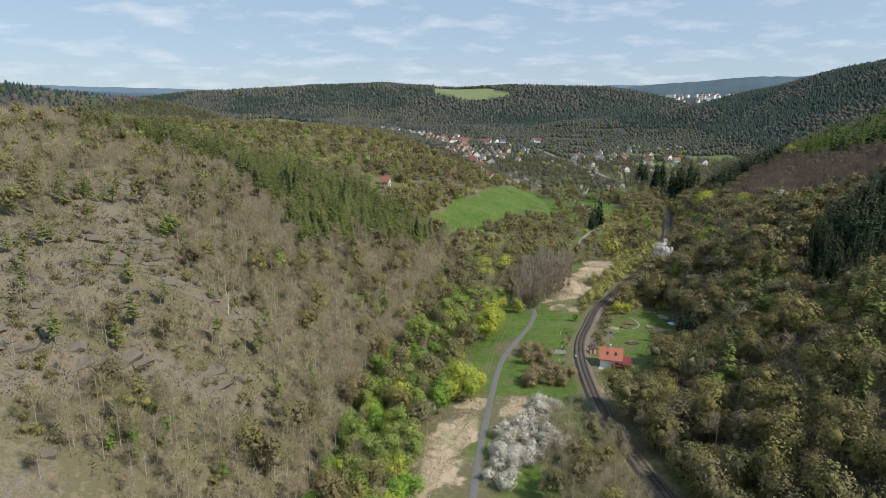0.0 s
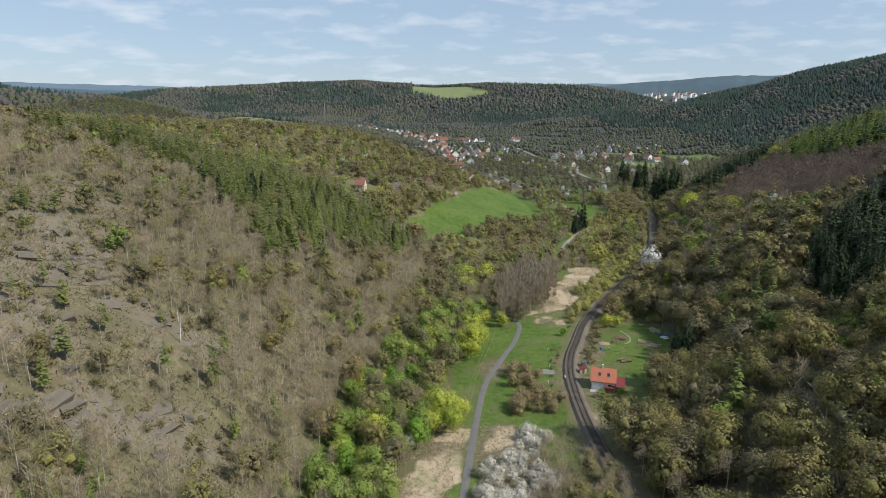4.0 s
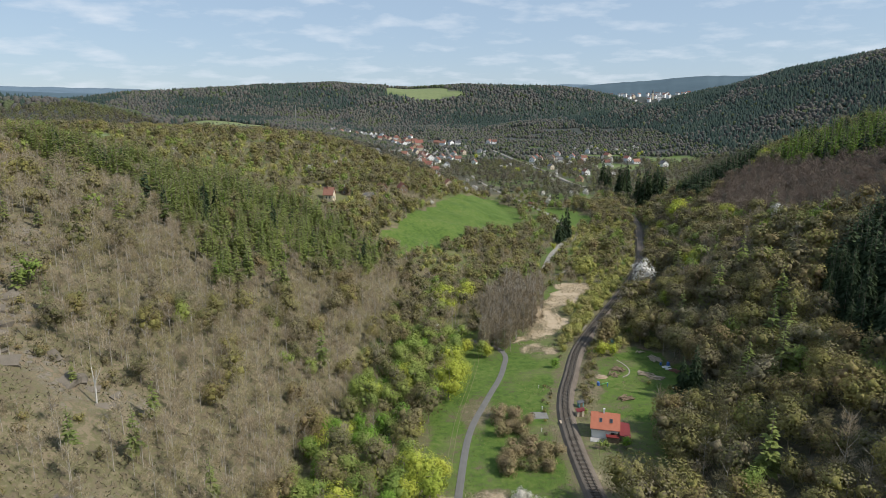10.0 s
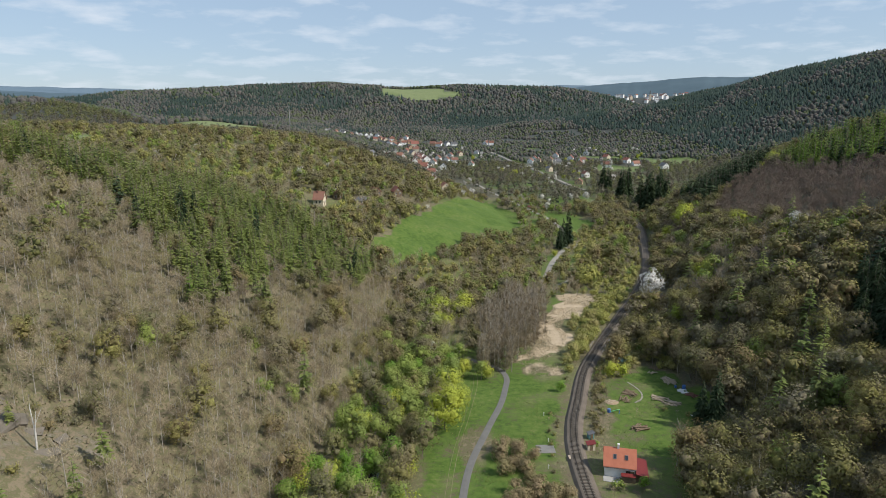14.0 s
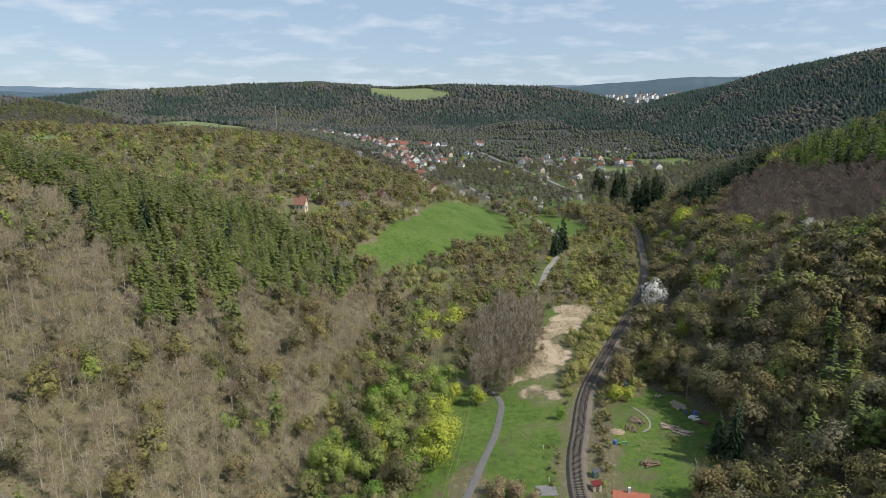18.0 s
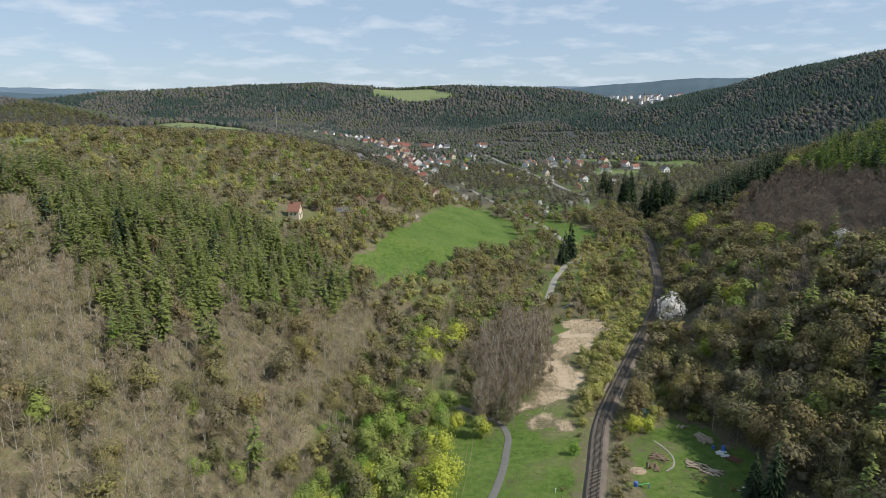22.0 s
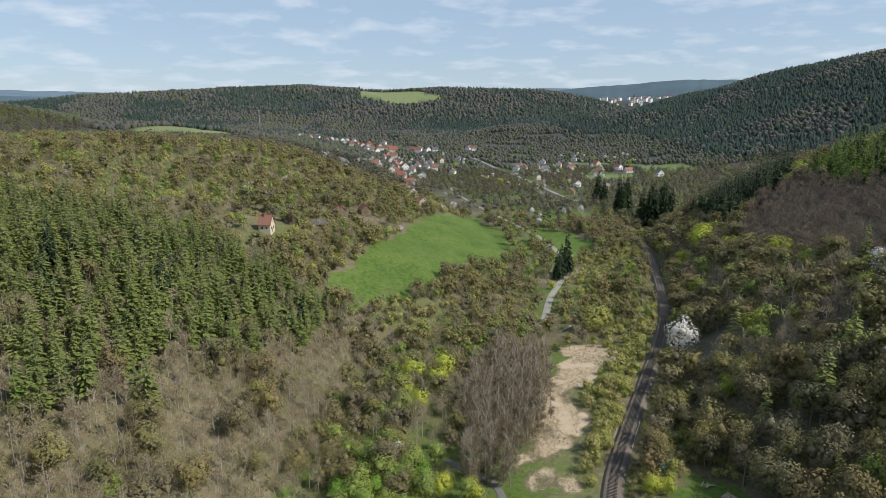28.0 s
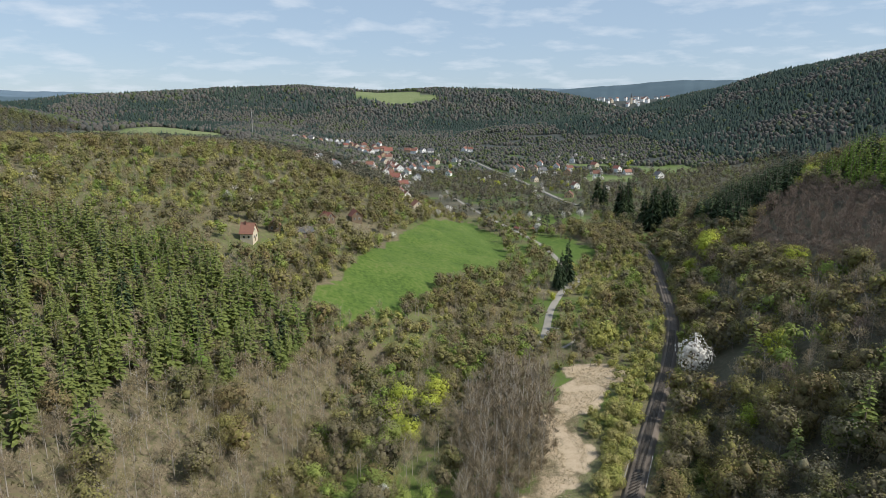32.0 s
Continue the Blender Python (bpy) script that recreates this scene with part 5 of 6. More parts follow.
# village: plan places, wall, roof, width
VILLAGE = (
    (-73, 861, "white", "grey", 10), (-104, 929, "white", "brown", 8), (-89, 802, "cream", "brown", 8), (-83, 828, "white", "brown", 8), (-40, 1036, "cream", "orange", 9), (-19, 1123, "cream", "brown", 12),
    (-6, 1098, "white", "brown", 12), (-9, 965, "white", "red", 12), (2, 879, "white", "red", 9), (0, 760, "white", "red", 8), (5, 719, "white", "brown", 8), (15, 645, "cream", "orange", 8),
    (64, 1035, "white", "brown", 8), (36, 1171, "white", "brown", 8), (53, 1178, "cream", "brown", 8), (85, 1211, "white", "grey", 8), (6, 1362, "ochre", "brown", 10), (35, 1355, "white", "grey", 9),
    (-31, 1354, "cream", "red", 14), (-62, 1346, "white", "brown", 9), (-84, 1384, "white", "brown", 9), (-99, 1461, "cream", "red", 10), (-137, 1498, "white", "grey", 8), (-124, 1554, "white", "grey", 8),
    (-163, 1559, "white", "brown", 8), (-152, 1573, "white", "grey", 8), (-143, 1597, "white", "brown", 8), (-176, 1575, "white", "grey", 8), (-198, 1518, "white", "grey", 8), (-211, 1496, "cream", "orange", 8),
    (-233, 1536, "white", "grey", 8), (115, 1376, "white", "orange", 9), (126, 1366, "white", "brown", 9), (50, 1360, "white", "grey", 10), (162, 1075, "white", "orange", 9), (196, 1087, "cream", "brown", 9),
    (202, 1057, "white", "grey", 9), (236, 1118, "white", "red", 10), (231, 1029, "ochre", "brown", 11), (250, 1092, "white", "brown", 9), (280, 1192, "white", "grey", 8), (207, 894, "white", "brown", 8),
    (183, 828, "ochre", "brown", 9), (171, 960, "cream", "grey", 7), (177, 1088, "cream", "brown", 8), (6, 1057, "white", "brown", 9), (14, 1121, "white", "brown", 9), (-54, 1498, "white", "brown", 9),
    (-83, 1455, "white", "brown", 9), (-112, 1489, "ochre", "brown", 9), (-71, 1347, "white", "brown", 9), (-54, 1383, "white", "brown", 9), (-120, 1456, "cream", "red", 8), (21, 1390, "white", "brown", 8),
    (-80, 896, "white", "brown", 10), (-146, 816, "white", "brown", 9), (-104, 960, "white", "grey", 9), (-21, 1126, "white", "brown", 11), (3, 909, "white", "red", 10), (174, 1111, "white", "red", 9), (219, 1158, "white", "orange", 9), (-120, 905, "cream", "brown", 9), (20, 990, "white", "grey", 9), (40, 1080, "white", "brown", 9), (-62, 1010, "white", "brown", 10), (-48, 1075, "white", "orange", 10), (268, 1010, "white", "brown", 9), (300, 1130, "cream", "red", 9), (18, 1339, "white", "brown", 10), (118, 1387, "white", "brown", 9),
    (-204, 1540, "white", "grey", 8), (-160, 1530, "white", "grey", 8), (-234, 1503, "white", "brown", 8),
    (317, 1073, "white", "red", 9), (321, 1039, "white", "orange", 9), (347, 990, "white", "grey", 10),
)
hg = random.Random(5)
STREET = smooth_line([(-30, 990), (0, 1120), (-40, 1340), (-110, 1480), (-210, 1540)], 22.0)
EXTRA = []
for x, y in STREET:
    x, y = x + hg.uniform(-30, 30), y + hg.uniform(-12, 12)
    if all(math.hypot(x - h[0], y - h[1]) > 17 for h in (*VILLAGE, *EXTRA)):
        EXTRA.append((x, y, hg.choice(("white", "white", "cream", "ochre")), hg.choice(("red", "brown", "brown", "brown", "grey")), hg.choice((8, 9, 10))))
for x, y, wall, roof, w in (*VILLAGE, *EXTRA):
    HOUSES_AT.append((x, y))
    far = y > 1250
    house(x, y, hg.choice((0, 15, -20, 30, 75, 100, 160)), w, w * 1.15, hg.choice((3.6, 4.4, 5.2)), w * .42, WALLS[wall], ROOFS[roof], f"{wall}-rendered house with a {roof} gabled roof in the village", windows=1 if far else 2, chimney=not far)

# hamlet on the meadow hillside
house(-67, 455, 80, 5.8, 6.2, 4.4, 4.2, M_WALL_CREAM, M_ROOF_ORANGE, "tall cream farmhouse with a steep orange tile roof")
house(-59, 474, 14, 6, 7, 3.0, 2.6, M_WOOD, M_ROOF_BROWN, "small brown outbuilding behind the farmhouse", category="shed", windows=1)
house(-45, 480, -60, 6, 8, 2.6, 2.2, M_WOOD, M_ROOF_GREY, "low grey-roofed hut among hillside bushes", category="hut", windows=1)
house(-24, 540, 20, 6.5, 8, 4.0, 3.2, M_WOOD, M_ROOF_RED, "brown timber chalet with a red roof above the meadow")
house(-39, 525, 40, 6, 7, 2.6, 2.8, M_WOOD, M_ROOF_RED, "small cabin with a red roof among hillside trees", category="cabin", windows=1)
for x, y, t, w, l, roof in ((97, 655, 20, 3.5, 7, M_ROOF_RED), (108, 652, 80, 3, 4, M_ROOF_ORANGE), (116, 660, 30, 3, 5, M_ROOF_GREY), (125, 645, 60, 3, 4, M_ROOF_BROWN), (68, 775, 10, 4, 7, M_ROOF_GREY)):
    house(x, y, t, w, l, 2.1, .9, M_WOOD_PALE, roof, "low allotment hut of pale boards beside the lane", category="hut", windows=1, chimney=False)


# house by the line
def rail_house():
    top = thing("house", pose(52.9, 221, -0.2, 0, 0, -14), "white house with orange tile roof and dark red annexe by railway", "house")
    hw, hl, wall_h, roof_h = 3.8, 3.5, 3.5, 3.1
    wall = part("wall", prism_bm([(-hl, -1), (hl, -1), (hl, wall_h), (0, wall_h + roof_h), (-hl, wall_h)], -hw, hw), M_WALL_WHITE, top)
    wall.matrix_local = pose(0, 0, 0, 0, 0, 90)
    e, th, k = .5, .22, roof_h / hl
    for s, word in ((1, "roof"), (-1, "roof")):
        o = [(s * (hl + e), wall_h - k * e + .06), (0, wall_h + roof_h + .06), (0, wall_h + roof_h + .06 + th * 1.4), (s * (hl + e), wall_h - k * e + th + .06)]
        r = part(word, prism_bm(o, -hw - e, hw + e), M_ROOF_TILE, top, "orange clay tile roof slope")
        r.matrix_local = pose(0, 0, 0, 0, 0, 90)
    for x in (-1.3, 1.7):
        u = .52
        sk = part("skylight", box_bm([(-.42, -.65, 0, .42, -.55, .12), (-.42, .55, 0, .42, .65, .12), (-.42, -.55, 0, -.34, .55, .12), (.34, -.55, 0, .42, .55, .12)]), M_ROOF_GREY, top)
        sk.matrix_local = pose(x, -(hl + e) * (1 - u), wall_h - k * e + th * 1.2 + .1 + u * (roof_h + k * e), math.degrees(math.atan2(roof_h, hl)))
        part("pane", box_bm([(-.34, -.55, .02, .34, .55, .06)]), M_GLASS, sk)
    part("chimney", box_bm([(-.7, -.3, wall_h + roof_h - .6, -.2, .2, wall_h + roof_h + 1.3), (-.76, -.36, wall_h + roof_h + 1.3, -.14, .26, wall_h + roof_h + 1.45)]), M_WALL_WHITE, top, "white-plastered chimney")
    part("gutter", box_bm([(-hw - e, -hl - e - .14, wall_h - k * e - .02, hw + e, -hl - e - .02, wall_h - k * e + .1)]), M_ROOF_GREY, top)
    for x in (2.2,):
        window(top, x, -hl - .01, 1.1, 1.1, 1.3, 0)
    for x in (-2.4, 2.4):
        window(top, x, hl + .01, 1.2, 1.1, 1.3, 180)
    for y in (-1.5, 1.5):
        window(top, -hw - .01, y, 1.2, .95, 1.3, -90)
    d = part("door", box_bm([(-.5, -.06, 0, .5, .06, 2.05)], .02), M_WOOD, top)
    d.matrix_local = pose(3.2, -hl - .02, .25)
    part("annexe_wall", box_bm([(4.2, -4.6, -1, 6.8, 3.0, 2.1), (.6, -5.6, -1, 4.1, -3.8, 1.8)]), M_WOOD, top, "dark timber annexe")
    part("annexe_roof", prism_bm([(4.1, 2.7), (7.3, 2.2), (7.3, 2.34), (4.1, 2.84)], -5.4, 3.3), M_ROOF_METAL, top, "dark red sheet-metal lean-to roof")
    part("porch_roof", box_bm([(.3, -5.9, 1.95, 4.05, -4.2, 2.1)]), M_ROOF_METAL, top, "dark red flat porch roof")
    part("terrace", box_bm([(-4.1, -6.2, -1, .2, -3.7, .3)]), M_CONCRETE, top)
    return top


rail_house()


# plot by the line: sheds, beds, pallets, slide
def shed(x, y, turn, w, l, h, wall_m, roof_m, label, category="shed"):
    z = float(level(x, y)[0]) - .2
    top = thing("shed", pose(x, y, z, 0, 0, turn), label, category)
    part("wall", box_bm([(-w / 2, -l / 2, -.6, w / 2, l / 2, h)], .03), wall_m, top)
    part("roof", prism_bm([(-w / 2 - .2, h - .02), (w / 2 + .2, h + .45), (w / 2 + .2, h + .57), (-w / 2 - .2, h + .1)], -l / 2 - .2, l / 2 + .2), roof_m, top)
    d = part("door", box_bm([(-.4, -.04, 0, .4, .04, 1.8)]), M_WOOD, top)
    d.matrix_local = pose(0, -l / 2 - .02, .25)
    return top


shed(48.0, 232, 0, 2.2, 2.0, 1.9, M_WALL_CREAM, M_ROOF_METAL, "small garden shed with a rusty red roof beside the line")
shed(49.5, 238, 10, 1.6, 1.6, 1.7, M_TEAL, M_ROOF_GREY, "small blue-green garden cabin beside the hedge")
shed(75.5, 292, 12, 3.0, 4.2, 2.2, M_TEAL, M_TEAL, "teal sheet-metal shed at the edge of the garden plot")
shed(79, 296, 30, 2.0, 2.4, 1.9, M_WALL_WHITE, M_ROOF_GREY, "pale little shed at the edge of the garden plot")


def heap(name, x, y, turn, rows, material, label, category, seed, size=(2.5, .25, .12)):
    """Boards or beams thrown on a pile."""
    g = random.Random(seed)
    z = float(level(x, y)[0])
    top = thing(name, pose(x, y, z, 0, 0, turn), label, category)
    for i in range(rows):
        b = part("board", box_bm([(-size[0] / 2, -size[1] / 2, 0, size[0] / 2, size[1] / 2, size[2])]), material, top)
        b.matrix_local = pose(g.uniform(-1, 1), g.uniform(-1.4, 1.4), .02 + .11 * (i // 3), g.uniform(-6, 6), g.uniform(-6, 6), g.uniform(-40, 40))
    return top


heap("timber_pile", 79, 263, -35, 16, M_WOOD_PALE, "spread of pale sawn boards on the lawn", "timber pile", 1, (4.0, .4, .1))
heap("timber_pile", 82, 259.5, -40, 14, M_WOOD_PALE, "spread of pale sawn boards beside the brush row", "timber pile", 2, (4.0, .4, .1))
heap("timber_pile", 87.5, 277, -75, 14, M_WOOD_PALE, "long stack of pale planks by the wood edge", "timber pile", 3, (5.0, .4, .16))
heap("timber_pile", 89.5, 268.5, 20, 8, M_PAINT_WHITE, "white sheets and boards by the wood edge", "timber pile", 4, (2.2, .7, .08))
heap("timber_pile", 91.5, 265, -50, 10, M_ROOF_BROWN, "stack of reddish-brown roof battens by the wood edge", "timber pile", 9, (3.4, .4, .15))
heap("timber_pile", 86, 288, 60, 12, M_WOOD, "dark heap of scrap timber by the wood edge", "timber pile", 5)
heap("timber_pile", 84, 284, 20, 8, M_WOOD_PALE, "pale scrap boards by the wood edge", "timber pile", 10)
heap("timber_pile", 66, 243, 25, 18, M_WOOD, "raised bed frame of old grey timber on the lawn", "timber pile", 6, (4.2, .3, .2))
heap("timber_pile", 62, 261.5, 30, 12, M_WOOD_PALE, "heap of firewood and branches", "timber pile", 7)
heap("timber_pile", 70.5, 267, -35, 16, M_WOOD, "small timber deck with railings in the plot", "timber pile", 8, (4.4, .35, .15))
heap("timber_pile", 67.5, 263, 55, 10, M_WOOD, "dark board edging of the garden terrace", "timber pile", 11, (3.6, .3, .2))
heap("timber_pile", 87.5, 250.5, -40, 3, M_PAINT_WHITE, "long pale poles lying on the lawn", "timber pile", 12, (4.5, .18, .15))
earth = thing("earth_heap", pose(62.5, 261, float(level(62.5, 261)[0]) - .3, 0, 0, 15), "tan heap of dug earth in the garden plot", "heap")
eg = np.random.default_rng(17)
ek = bmesh.new()
bmesh.ops.create_icosphere(ek, subdivisions=2, radius=1)
for w in ek.verts:
    w.co = Vector((w.co.x * 2.6, w.co.y * 2.2, w.co.z * .75)) * (1 + .25 * (eg.random() - .5))
part("mound", ek, plain("dug_earth", [(.26, .19, .125), (.38, .29, .20)], .9, .95, bump=.6), earth)


def barrel(x, y, material, label, s=1.0):
    z = float(level(x, y)[0]) - .05
    bm = bmesh.new()
    bmesh.ops.create_cone(bm, cap_ends=True, segments=10, radius1=.42 * s, radius2=.42 * s, depth=1.0 * s, matrix=Matrix.Translation((0, 0, .5 * s)))
    bmesh.ops.bevel(bm, geom=[e for e in bm.edges if abs(e.verts[0].co.z - e.verts[1].co.z) < 1e-4], offset=.08 * s, segments=1, affect="EDGES")
    top = thing("water_barrel", pose(x, y, z), label, "barrel")
    part("body", bm, material, top)
    part("rim", box_bm([(-.3 * s, -.3 * s, .98 * s, .3 * s, .3 * s, 1.06 * s)], .05), material, top)


barrel(88, 271.5, M_BLUE, "blue plastic barrel beside the timber")
barrel(90.5, 270.5, M_BLUE, "blue plastic tarpaulin-covered barrel beside the timber", 1.5)
barrel(59.5, 254, M_BLUE, "blue plastic paddling barrel by the garden slide", 1.3)

slide = thing("garden_slide", pose(61.5, 253.5, float(level(61.5, 253.5)[0]), 0, 0, -35), "green children's garden slide on the lawn", "slide")
part("chute", prism_bm([(-1.4, .05), (1.0, 1.35), (1.2, 1.35), (1.2, 1.5), (.95, 1.5), (-1.4, .2)], -.3, .3), plain("slide_green", [(.12, .45, .12), (.2, .55, .18)], 1.0, .4), slide)
part("ladder", box_bm([(1.15, -.3, 0, 1.25, -.22, 1.5), (1.15, .22, 0, 1.25, .3, 1.5), (1.15, -.22, .4, 1.25, .22, .46), (1.15, -.22, .8, 1.25, .22, .86)]), M_BLUE, slide)

v, f, *_ = ribbon([(72.5, 276.5), (74, 272.5), (74.6, 267.5), (73, 263), (70, 260.5)], [(-.3, -.1), (-.24, .08), (.24, .08), (.3, -.1)], 0.0, 0.7)
tagged(new("garden_path", mesh_from("garden_path", v, f, [M_ROAD])), "pale curved footpath through the garden plot", "path", kind="structure")
slab = thing("concrete_slab", pose(35, 232, float(level(35, 232)[0])), "bare concrete slab in the grass beside the line", "slab")
part("plate", box_bm([(-2.6, -2.2, -.3, 2.6, 2.2, .16)], .04), plain("old_concrete", [(.15, .148, .135), (.22, .215, .20)], 0.7, 0.9, bump=.2), slab)

# rails of the small bridge, line-side posts and the level crossing
for side in (-1, 1):
    i = int(np.argmin(np.hypot(rail_line[:, 0] - 72, rail_line[:, 1] - 312)))
    rail_fence = thing("bridge_railing", pose(0, 0, 0), "pale steel railing of the small railway bridge", "railing", "railings of the railway bridge")
    pts = [(rail_line[k, 0] + rail_side[k, 0] * side * 2.9, rail_line[k, 1] + rail_side[k, 1] * side * 2.9, rail_z[k] + .1) for k in range(i - 4, i + 5)]
    for p in pts[::2]:
        part("post", box_bm([(p[0] - .06, p[1] - .06, p[2] - 1, p[0] + .06, p[1] + .06, p[2] + 1.1)]), M_CONCRETE, rail_fence)
    for h in (.6, 1.1):
        for a, b in zip(pts, pts[1:]):
            vv, ff = stems([((a[0], a[1], a[2] + h), (b[0], b[1], b[2] + h), .05, .05, 4)])
            part("bar", mesh_from("bar", vv, ff, [M_CONCRETE]), None, rail_fence)
for x, y in ((36.5, 236), (38, 252), (34, 222), (97, 345), (133, 445)):
    z = float(level(x, y)[0])
    post = thing("line_post", pose(x, y, z), "short white line-side marker post", "post", "line-side posts")
    part("shaft", box_bm([(-.07, -.07, -.2, .07, .07, .9)], .02), M_PAINT_WHITE, post)
    part("cap", box_bm([(-.16, -.05, .9, .16, .05, 1.2)], .02), M_PAINT_WHITE, post)
crossing = thing("level_crossing", pose(42.6, 226.5, 0.72, 0, 0, 2), "timber foot crossing over the railway track", "crossing")
for x in (-1.6, 0, 1.6):
    part("board", box_bm([(x - .6, -1.0, 0, x + .6, 1.0, .12)], .02), M_WOOD_PALE, crossing)

# birch by the scree, with a forked white stem
birch = thing("birch_tree", pose(-78, 186, float(level(-78, 186)[0])), "leafless birch with a bright white forked trunk on the scree", "tree")
vv, ff = stems([((0, 0, -.5), (.2, 0, 4), .22, .18, 6), ((.2, 0, 4), (-.3, .2, 9), .17, .08, 5), ((.2, 0, 4), (1.0, -.2, 8.5), .14, .06, 5), ((-.3, .2, 9), (-.1, .2, 12), .08, .02, 4), ((.6, 0, 6), (1.9, .4, 9), .07, .03, 4)])
part("trunk", mesh_from("birch_trunk", vv, ff, [M_BIRCH]), None, birch)
q = in_ball(90, .3) * (1.6, 1.6, 3.4) + (0.2, 0, 9)
vv, ff = slivers(q, q - (0.2, 0, 6), .8 + .9 * rng.random(90), np.full(90, .07))
part("crown", mesh_from("birch_crown", vv, ff, [M_TWIG]), None, birch)

# slate crags on the western slope
crag_g = np.random.default_rng(41)
cx = crag_g.uniform(-205, -60, 5200)
cy = crag_g.uniform(98, 300, 5200)
ok = rockiness(cx, cy) > .42
cx, cy = cx[ok][:150], cy[ok][:150]
shard_v = np.array([(x, y, z) for z in (-1, 1) for y in (-1, 1) for x in (-1, 1)], float)
shard_f = np.array([(0, 2, 1), (1, 2, 3), (4, 5, 6), (5, 7, 6), (0, 1, 4), (1, 5, 4), (2, 6, 3), (3, 6, 7), (0, 4, 2), (2, 4, 6), (1, 3, 5), (3, 7, 5)])
vs, fs, n = [], [], 0
for x, y in zip(cx, cy):
    s = crag_g.uniform(.5, 1.9) * np.array([crag_g.uniform(1.0, 2.2), crag_g.uniform(.5, 1.1), crag_g.uniform(.3, .7)])
    turn = np.array(Euler((crag_g.uniform(.3, .8), crag_g.uniform(-.3, .3), crag_g.uniform(.5, 1.3))).to_matrix())
    v = ((shard_v + crag_g.uniform(-.28, .28, shard_v.shape)) * s) @ turn.T
    vs.append(v + (x, y, float(level(x, y)[0]) - s[2] * .2))
    fs.append(shard_f + n)
    n += len(v)
tagged(new("slate_crags", mesh_from("slate_crags", np.concatenate(vs), np.concatenate(fs), [M_ROCK])), "grey slate crags breaking through the steep scrub slope", "rock", kind="stuff")

# mast behind the village, white spoil heap by the meadow, far town
mast = thing("mast", pose(-289, 1386, float(level(-289, 1386)[0])), "tall slender pale transmitter mast on the hill", "mast")
vv, ff = stems([((0, 0, -1), (0, 0, 46), .9, .7, 6)])
part("shaft", mesh_from("mast_shaft", vv, ff, [M_CONCRETE]), None, mast)
vv, ff = stems([((0, 0, 46), (0, 0, 52), .3, .15, 5)])
part("aerial", mesh_from("mast_aerial", vv, ff, [M_PAINT_WHITE]), None, mast)
spoil = thing("earth_heap", pose(-14, 496, float(level(-14, 496)[0]) - .4, 0, 0, 30), "pale heap of cut branches and earth at the meadow edge", "heap")
hv = ico_v * (1 + .3 * (crag_g.random((len(ico_v), 1)) - .5)) * (5.5, 2.6, 1.7)
part("mound", mesh_from("mound", hv, ico_f, [plain("dry_brush", [(.30, .26, .20), (.46, .41, .34)], .6, .9, bump=.6)]), None, spoil)

town_g = random.Random(9)
for i in range(90):
    x = town_g.uniform(660, 1330)
    y = 2830 + town_g.uniform(0, 260) - (x - 700) * .15
    HOUSES_AT.append((x, y))
    z = float(level(x, y)[0]) + 6
    wall, roof = town_g.choice(("white", "white", "white", "cream")), town_g.choice(("red", "brown", "brown", "grey", "grey"))
    w = town_g.uniform(8, 12)
    top = thing("house", pose(x, y, z, 0, 0, town_g.uniform(0, 180)), f"{wall} house with a {roof} roof in the distant town", "house", "houses of the distant town")
    hw, hl, wh = w / 2, w * .65, town_g.uniform(5, 8)
    part("wall", prism_bm([(-hw, -14), (hw, -14), (hw, wh), (0, wh + hw * .8), (-hw, wh)], -hl, hl), WALLS[wall], top)
    part("roof", prism_bm([(-hw - .5, wh - .3), (0, wh + hw * .8 + .1), (hw + .5, wh - .3), (hw + .5, wh + .1), (0, wh + hw * .8 + .6), (-hw - .5, wh + .1)], -hl - .5, hl + .5), ROOFS[roof], top)
church = thing("church", pose(960, 2850, float(level(960, 2850)[0]) + 2), "pale church tower with a pointed spire in the distant town", "church")
part("tower", box_bm([(-4, -4, -5, 4, 4, 24)], .3), M_WALL_CREAM, church)
vv, ff = stems([((0, 0, 24), (0, 0, 42), 5.2, .2, 8)])
part("spire", mesh_from("spire", vv, ff, [M_ROOF_GREY]), None, church)

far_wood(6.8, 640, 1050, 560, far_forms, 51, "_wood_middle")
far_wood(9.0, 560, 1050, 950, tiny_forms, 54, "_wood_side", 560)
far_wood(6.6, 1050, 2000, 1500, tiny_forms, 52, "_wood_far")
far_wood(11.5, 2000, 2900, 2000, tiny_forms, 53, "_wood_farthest")

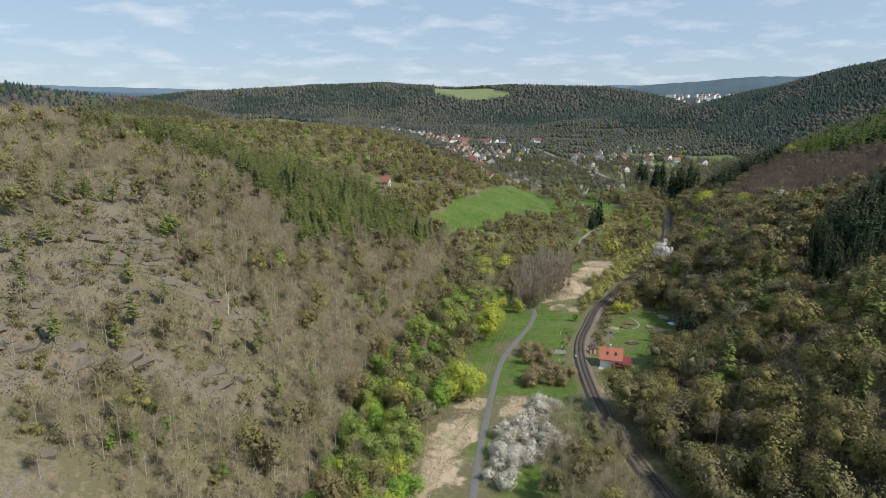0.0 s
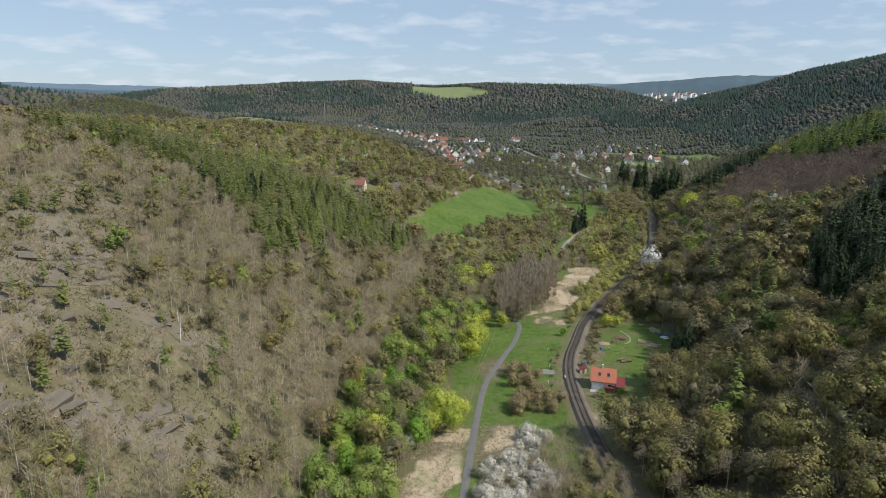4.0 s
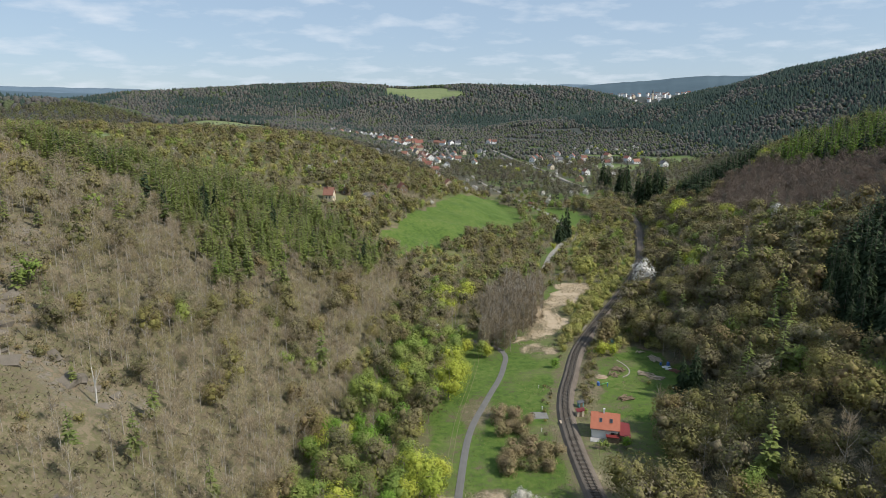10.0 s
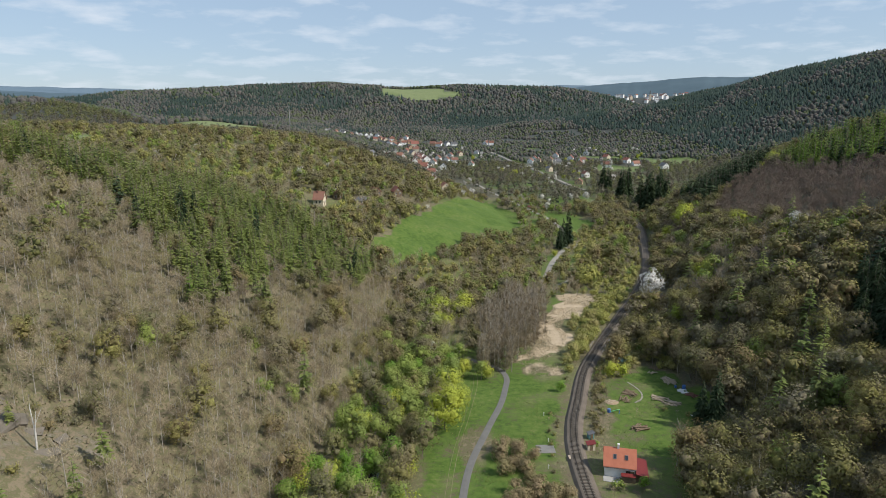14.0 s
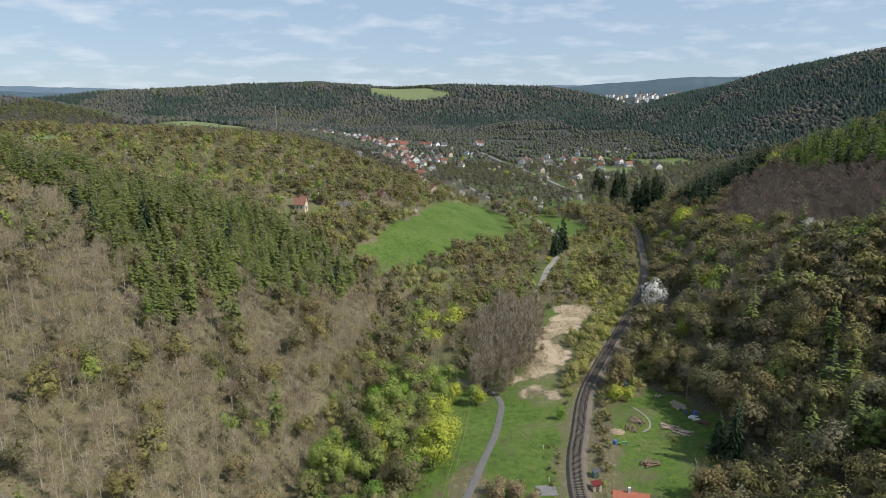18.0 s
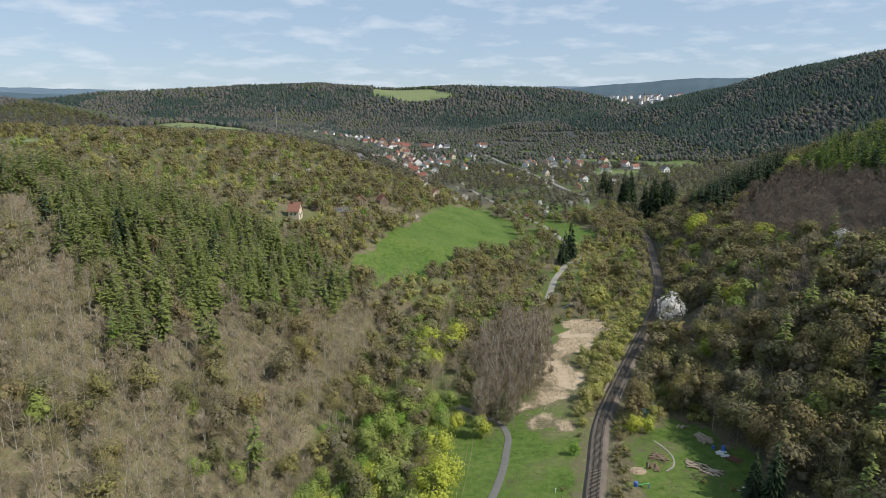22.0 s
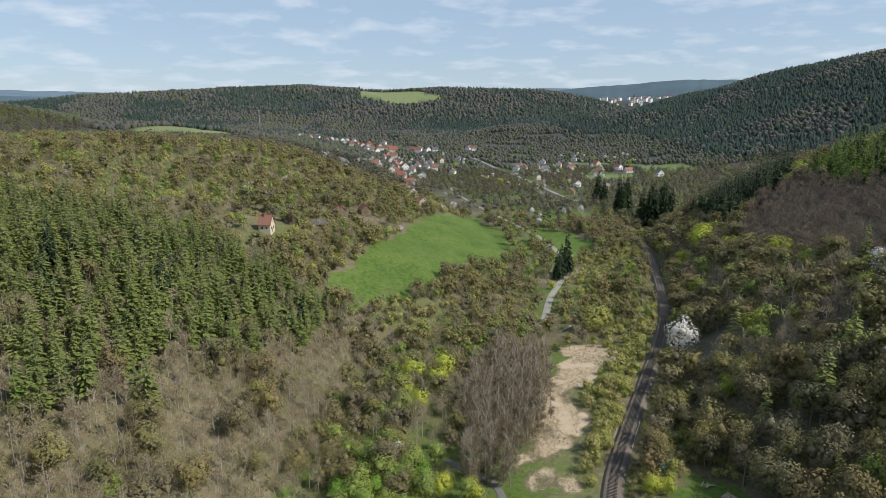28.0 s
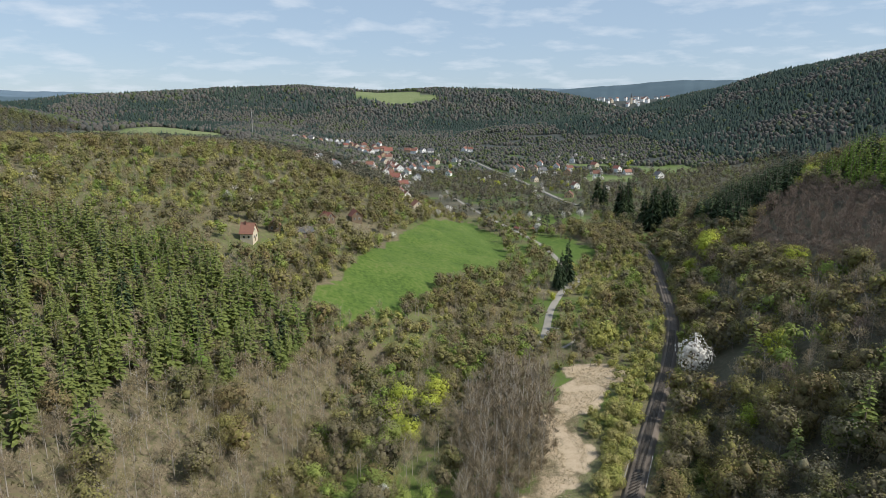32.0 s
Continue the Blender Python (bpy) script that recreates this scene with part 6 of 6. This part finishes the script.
# blue ridges on the horizon; the haze is put into their base colours
M_RIDGE_HAZE = plain("horizon_ridge_hazed", [(.095, .14, .18), (.12, .17, .215), (.11, .16, .205)], 0.004, 0.95, fine=9)
M_RIDGE_HAZE_DARK = plain("horizon_ridge_near_hazed", [(.058, .092, .115), (.078, .118, .142)], 0.006, 0.95, fine=9)
for line, lift, material in ((FAR_WEST, 14, M_RIDGE_HAZE), (FAR_EAST, 14, M_RIDGE_HAZE_DARK), ([(350, 4750, 235), (900, 4650, 262), (1500, 4500, 262), (2100, 4300, 250)], 0, M_RIDGE_HAZE), ([(-3200, 2500, 200), (-2300, 3050, 190), (-1750, 3350, 172), (-1400, 3500, 140)], 0, M_RIDGE_HAZE_DARK)):
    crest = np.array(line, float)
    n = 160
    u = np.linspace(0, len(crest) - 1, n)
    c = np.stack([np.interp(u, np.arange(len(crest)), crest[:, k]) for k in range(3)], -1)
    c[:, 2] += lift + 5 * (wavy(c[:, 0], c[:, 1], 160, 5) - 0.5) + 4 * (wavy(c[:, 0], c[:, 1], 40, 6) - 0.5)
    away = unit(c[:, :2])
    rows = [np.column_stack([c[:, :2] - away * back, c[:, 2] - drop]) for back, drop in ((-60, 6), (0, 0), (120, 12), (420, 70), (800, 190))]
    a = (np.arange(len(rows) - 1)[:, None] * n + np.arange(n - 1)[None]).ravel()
    tagged(new("distant_ridge", mesh_from("distant_ridge", np.concatenate(rows), np.stack([a, a + 1, a + n + 1, a + n], -1), [material], smooth=True)), "wooded ridge on the horizon, coloured blue for haze", "hill", kind="structure")

# standing dry reeds on the valley floor
M_REED = leafy("reed_stalks", [(.40, .34, .23), (.50, .43, .31), (.58, .50, .38), (.44, .38, .24)], through_light=0.5)
for word, polys, count, size, material, label in (
    ("dry_reeds", (SAND, SAND_UPPER, REEDS, REEDS_EAST, REEDS_MID), 17000, (0.5, 1.2), M_REED, "trampled dry reed stalks on the valley floor"),
):
    g = np.random.default_rng(count)
    xs, ys = g.uniform(-20, 100, count * 12), g.uniform(130, 385, count * 12)
    ok = np.zeros(len(xs), bool)
    for poly in polys:
        ok |= inside(xs + 6 * wavy(xs, ys, 9, 83) - 3, ys + 6 * wavy(xs, ys, 9, 84) - 3, poly)
    ok &= (off_line(xs, ys, PATH_WAY) > 1.6) & (off_line(xs, ys, RAIL) > 3.2) & (np.hypot(xs - 54, ys - 221) > 9) & (wavy(xs, ys, 5, 85) > 0.3)
    xs, ys = xs[ok][:count], ys[ok][:count]
    at = np.column_stack([xs, ys, level(xs, ys)])
    way = np.column_stack([g.normal(0, 0.55, (len(xs), 2)), np.full(len(xs), 0.3)])
    vv, ff = slivers(at, way, g.uniform(*size, len(xs)), g.uniform(0.08, 0.18, len(xs)))
    tagged(new(word, mesh_from(word, vv, ff, [material], tint=np.repeat(wavy(xs, ys, 6, 86) * 0.6 + 0.4 * g.random(len(xs)), 3))), label, "reeds" if word == "dry_reeds" else "grass", kind="stuff")

M_TUFT = leafy("grass_tufts", [(.085, .14, .03), (.12, .18, .04), (.22, .21, .09), (.10, .155, .035), (.32, .27, .15)], through_light=0.5)
g = np.random.default_rng(131)
xs, ys = g.uniform(-8, 100, 150000), g.uniform(150, 420, 150000)
ok = ~west(xs, ys) & ~east(xs, ys) & (off_line(xs, ys, PATH_WAY) > 1.4) & (off_line(xs, ys, RAIL) > 4) & (np.hypot(xs - 54, ys - 221) > 9) & (np.hypot(xs - 35, ys - 232) > 4) & (wavy(xs, ys, 6, 132) * 0.6 + wavy(xs, ys, 2.2, 133) * 0.4 > 0.47)
for poly in (SAND, SAND_UPPER):
    ok &= ~inside(xs, ys, poly)
xs, ys = xs[ok][:30000], ys[ok][:30000]
way = np.column_stack([g.normal(0, 0.6, (len(xs), 2)), np.full(len(xs), 0.7)])
vv, ff = slivers(np.column_stack([xs, ys, level(xs, ys) - 0.03]), way, g.uniform(0.2, 0.5, len(xs)), g.uniform(0.10, 0.22, len(xs)))
tagged(new("meadow_grass", mesh_from("meadow_grass", vv, ff, [M_TUFT], tint=np.repeat(wavy(xs, ys, 9, 134) * 0.75 + 0.25 * g.random(len(xs)), 3))), "rough tufts of green and straw-coloured meadow grass", "grass", kind="stuff")

# undergrowth of dry grass and heather on the slopes
M_UNDER = leafy("dry_undergrowth", [(.15, .125, .085), (.24, .20, .14), (.30, .26, .19), (.17, .165, .075), (.21, .175, .13)], through_light=0.5)
for word, count, box, seed in (("dry_undergrowth", 46000, (-160, -30, 100, 330), 95), ("shady_undergrowth", 16000, (50, 150, 110, 330), 96)):
    g = np.random.default_rng(seed)
    xs, ys = g.uniform(box[0], box[1], count), g.uniform(box[2], box[3], count)
    ok = ~open_land(xs, ys) & (west(xs, ys) | east(xs, ys)) & (wavy(xs, ys, 4, 97) > 0.25)
    xs, ys = xs[ok], ys[ok]
    at = np.column_stack([xs, ys, level(xs, ys) - 0.05])
    way = np.column_stack([g.normal(0, 0.5, (len(xs), 2)), np.full(len(xs), 0.6)])
    vv, ff = slivers(at, way, g.uniform(0.5, 1.3, len(xs)), g.uniform(0.25, 0.55, len(xs)))
    tagged(new(word, mesh_from(word, vv, ff, [M_UNDER], tint=np.repeat(wavy(xs, ys, 7, 98) * 0.6 + 0.4 * g.random(len(xs)), 3))), "dry grass, heather and bramble on the wooded slope", "undergrowth", kind="stuff")
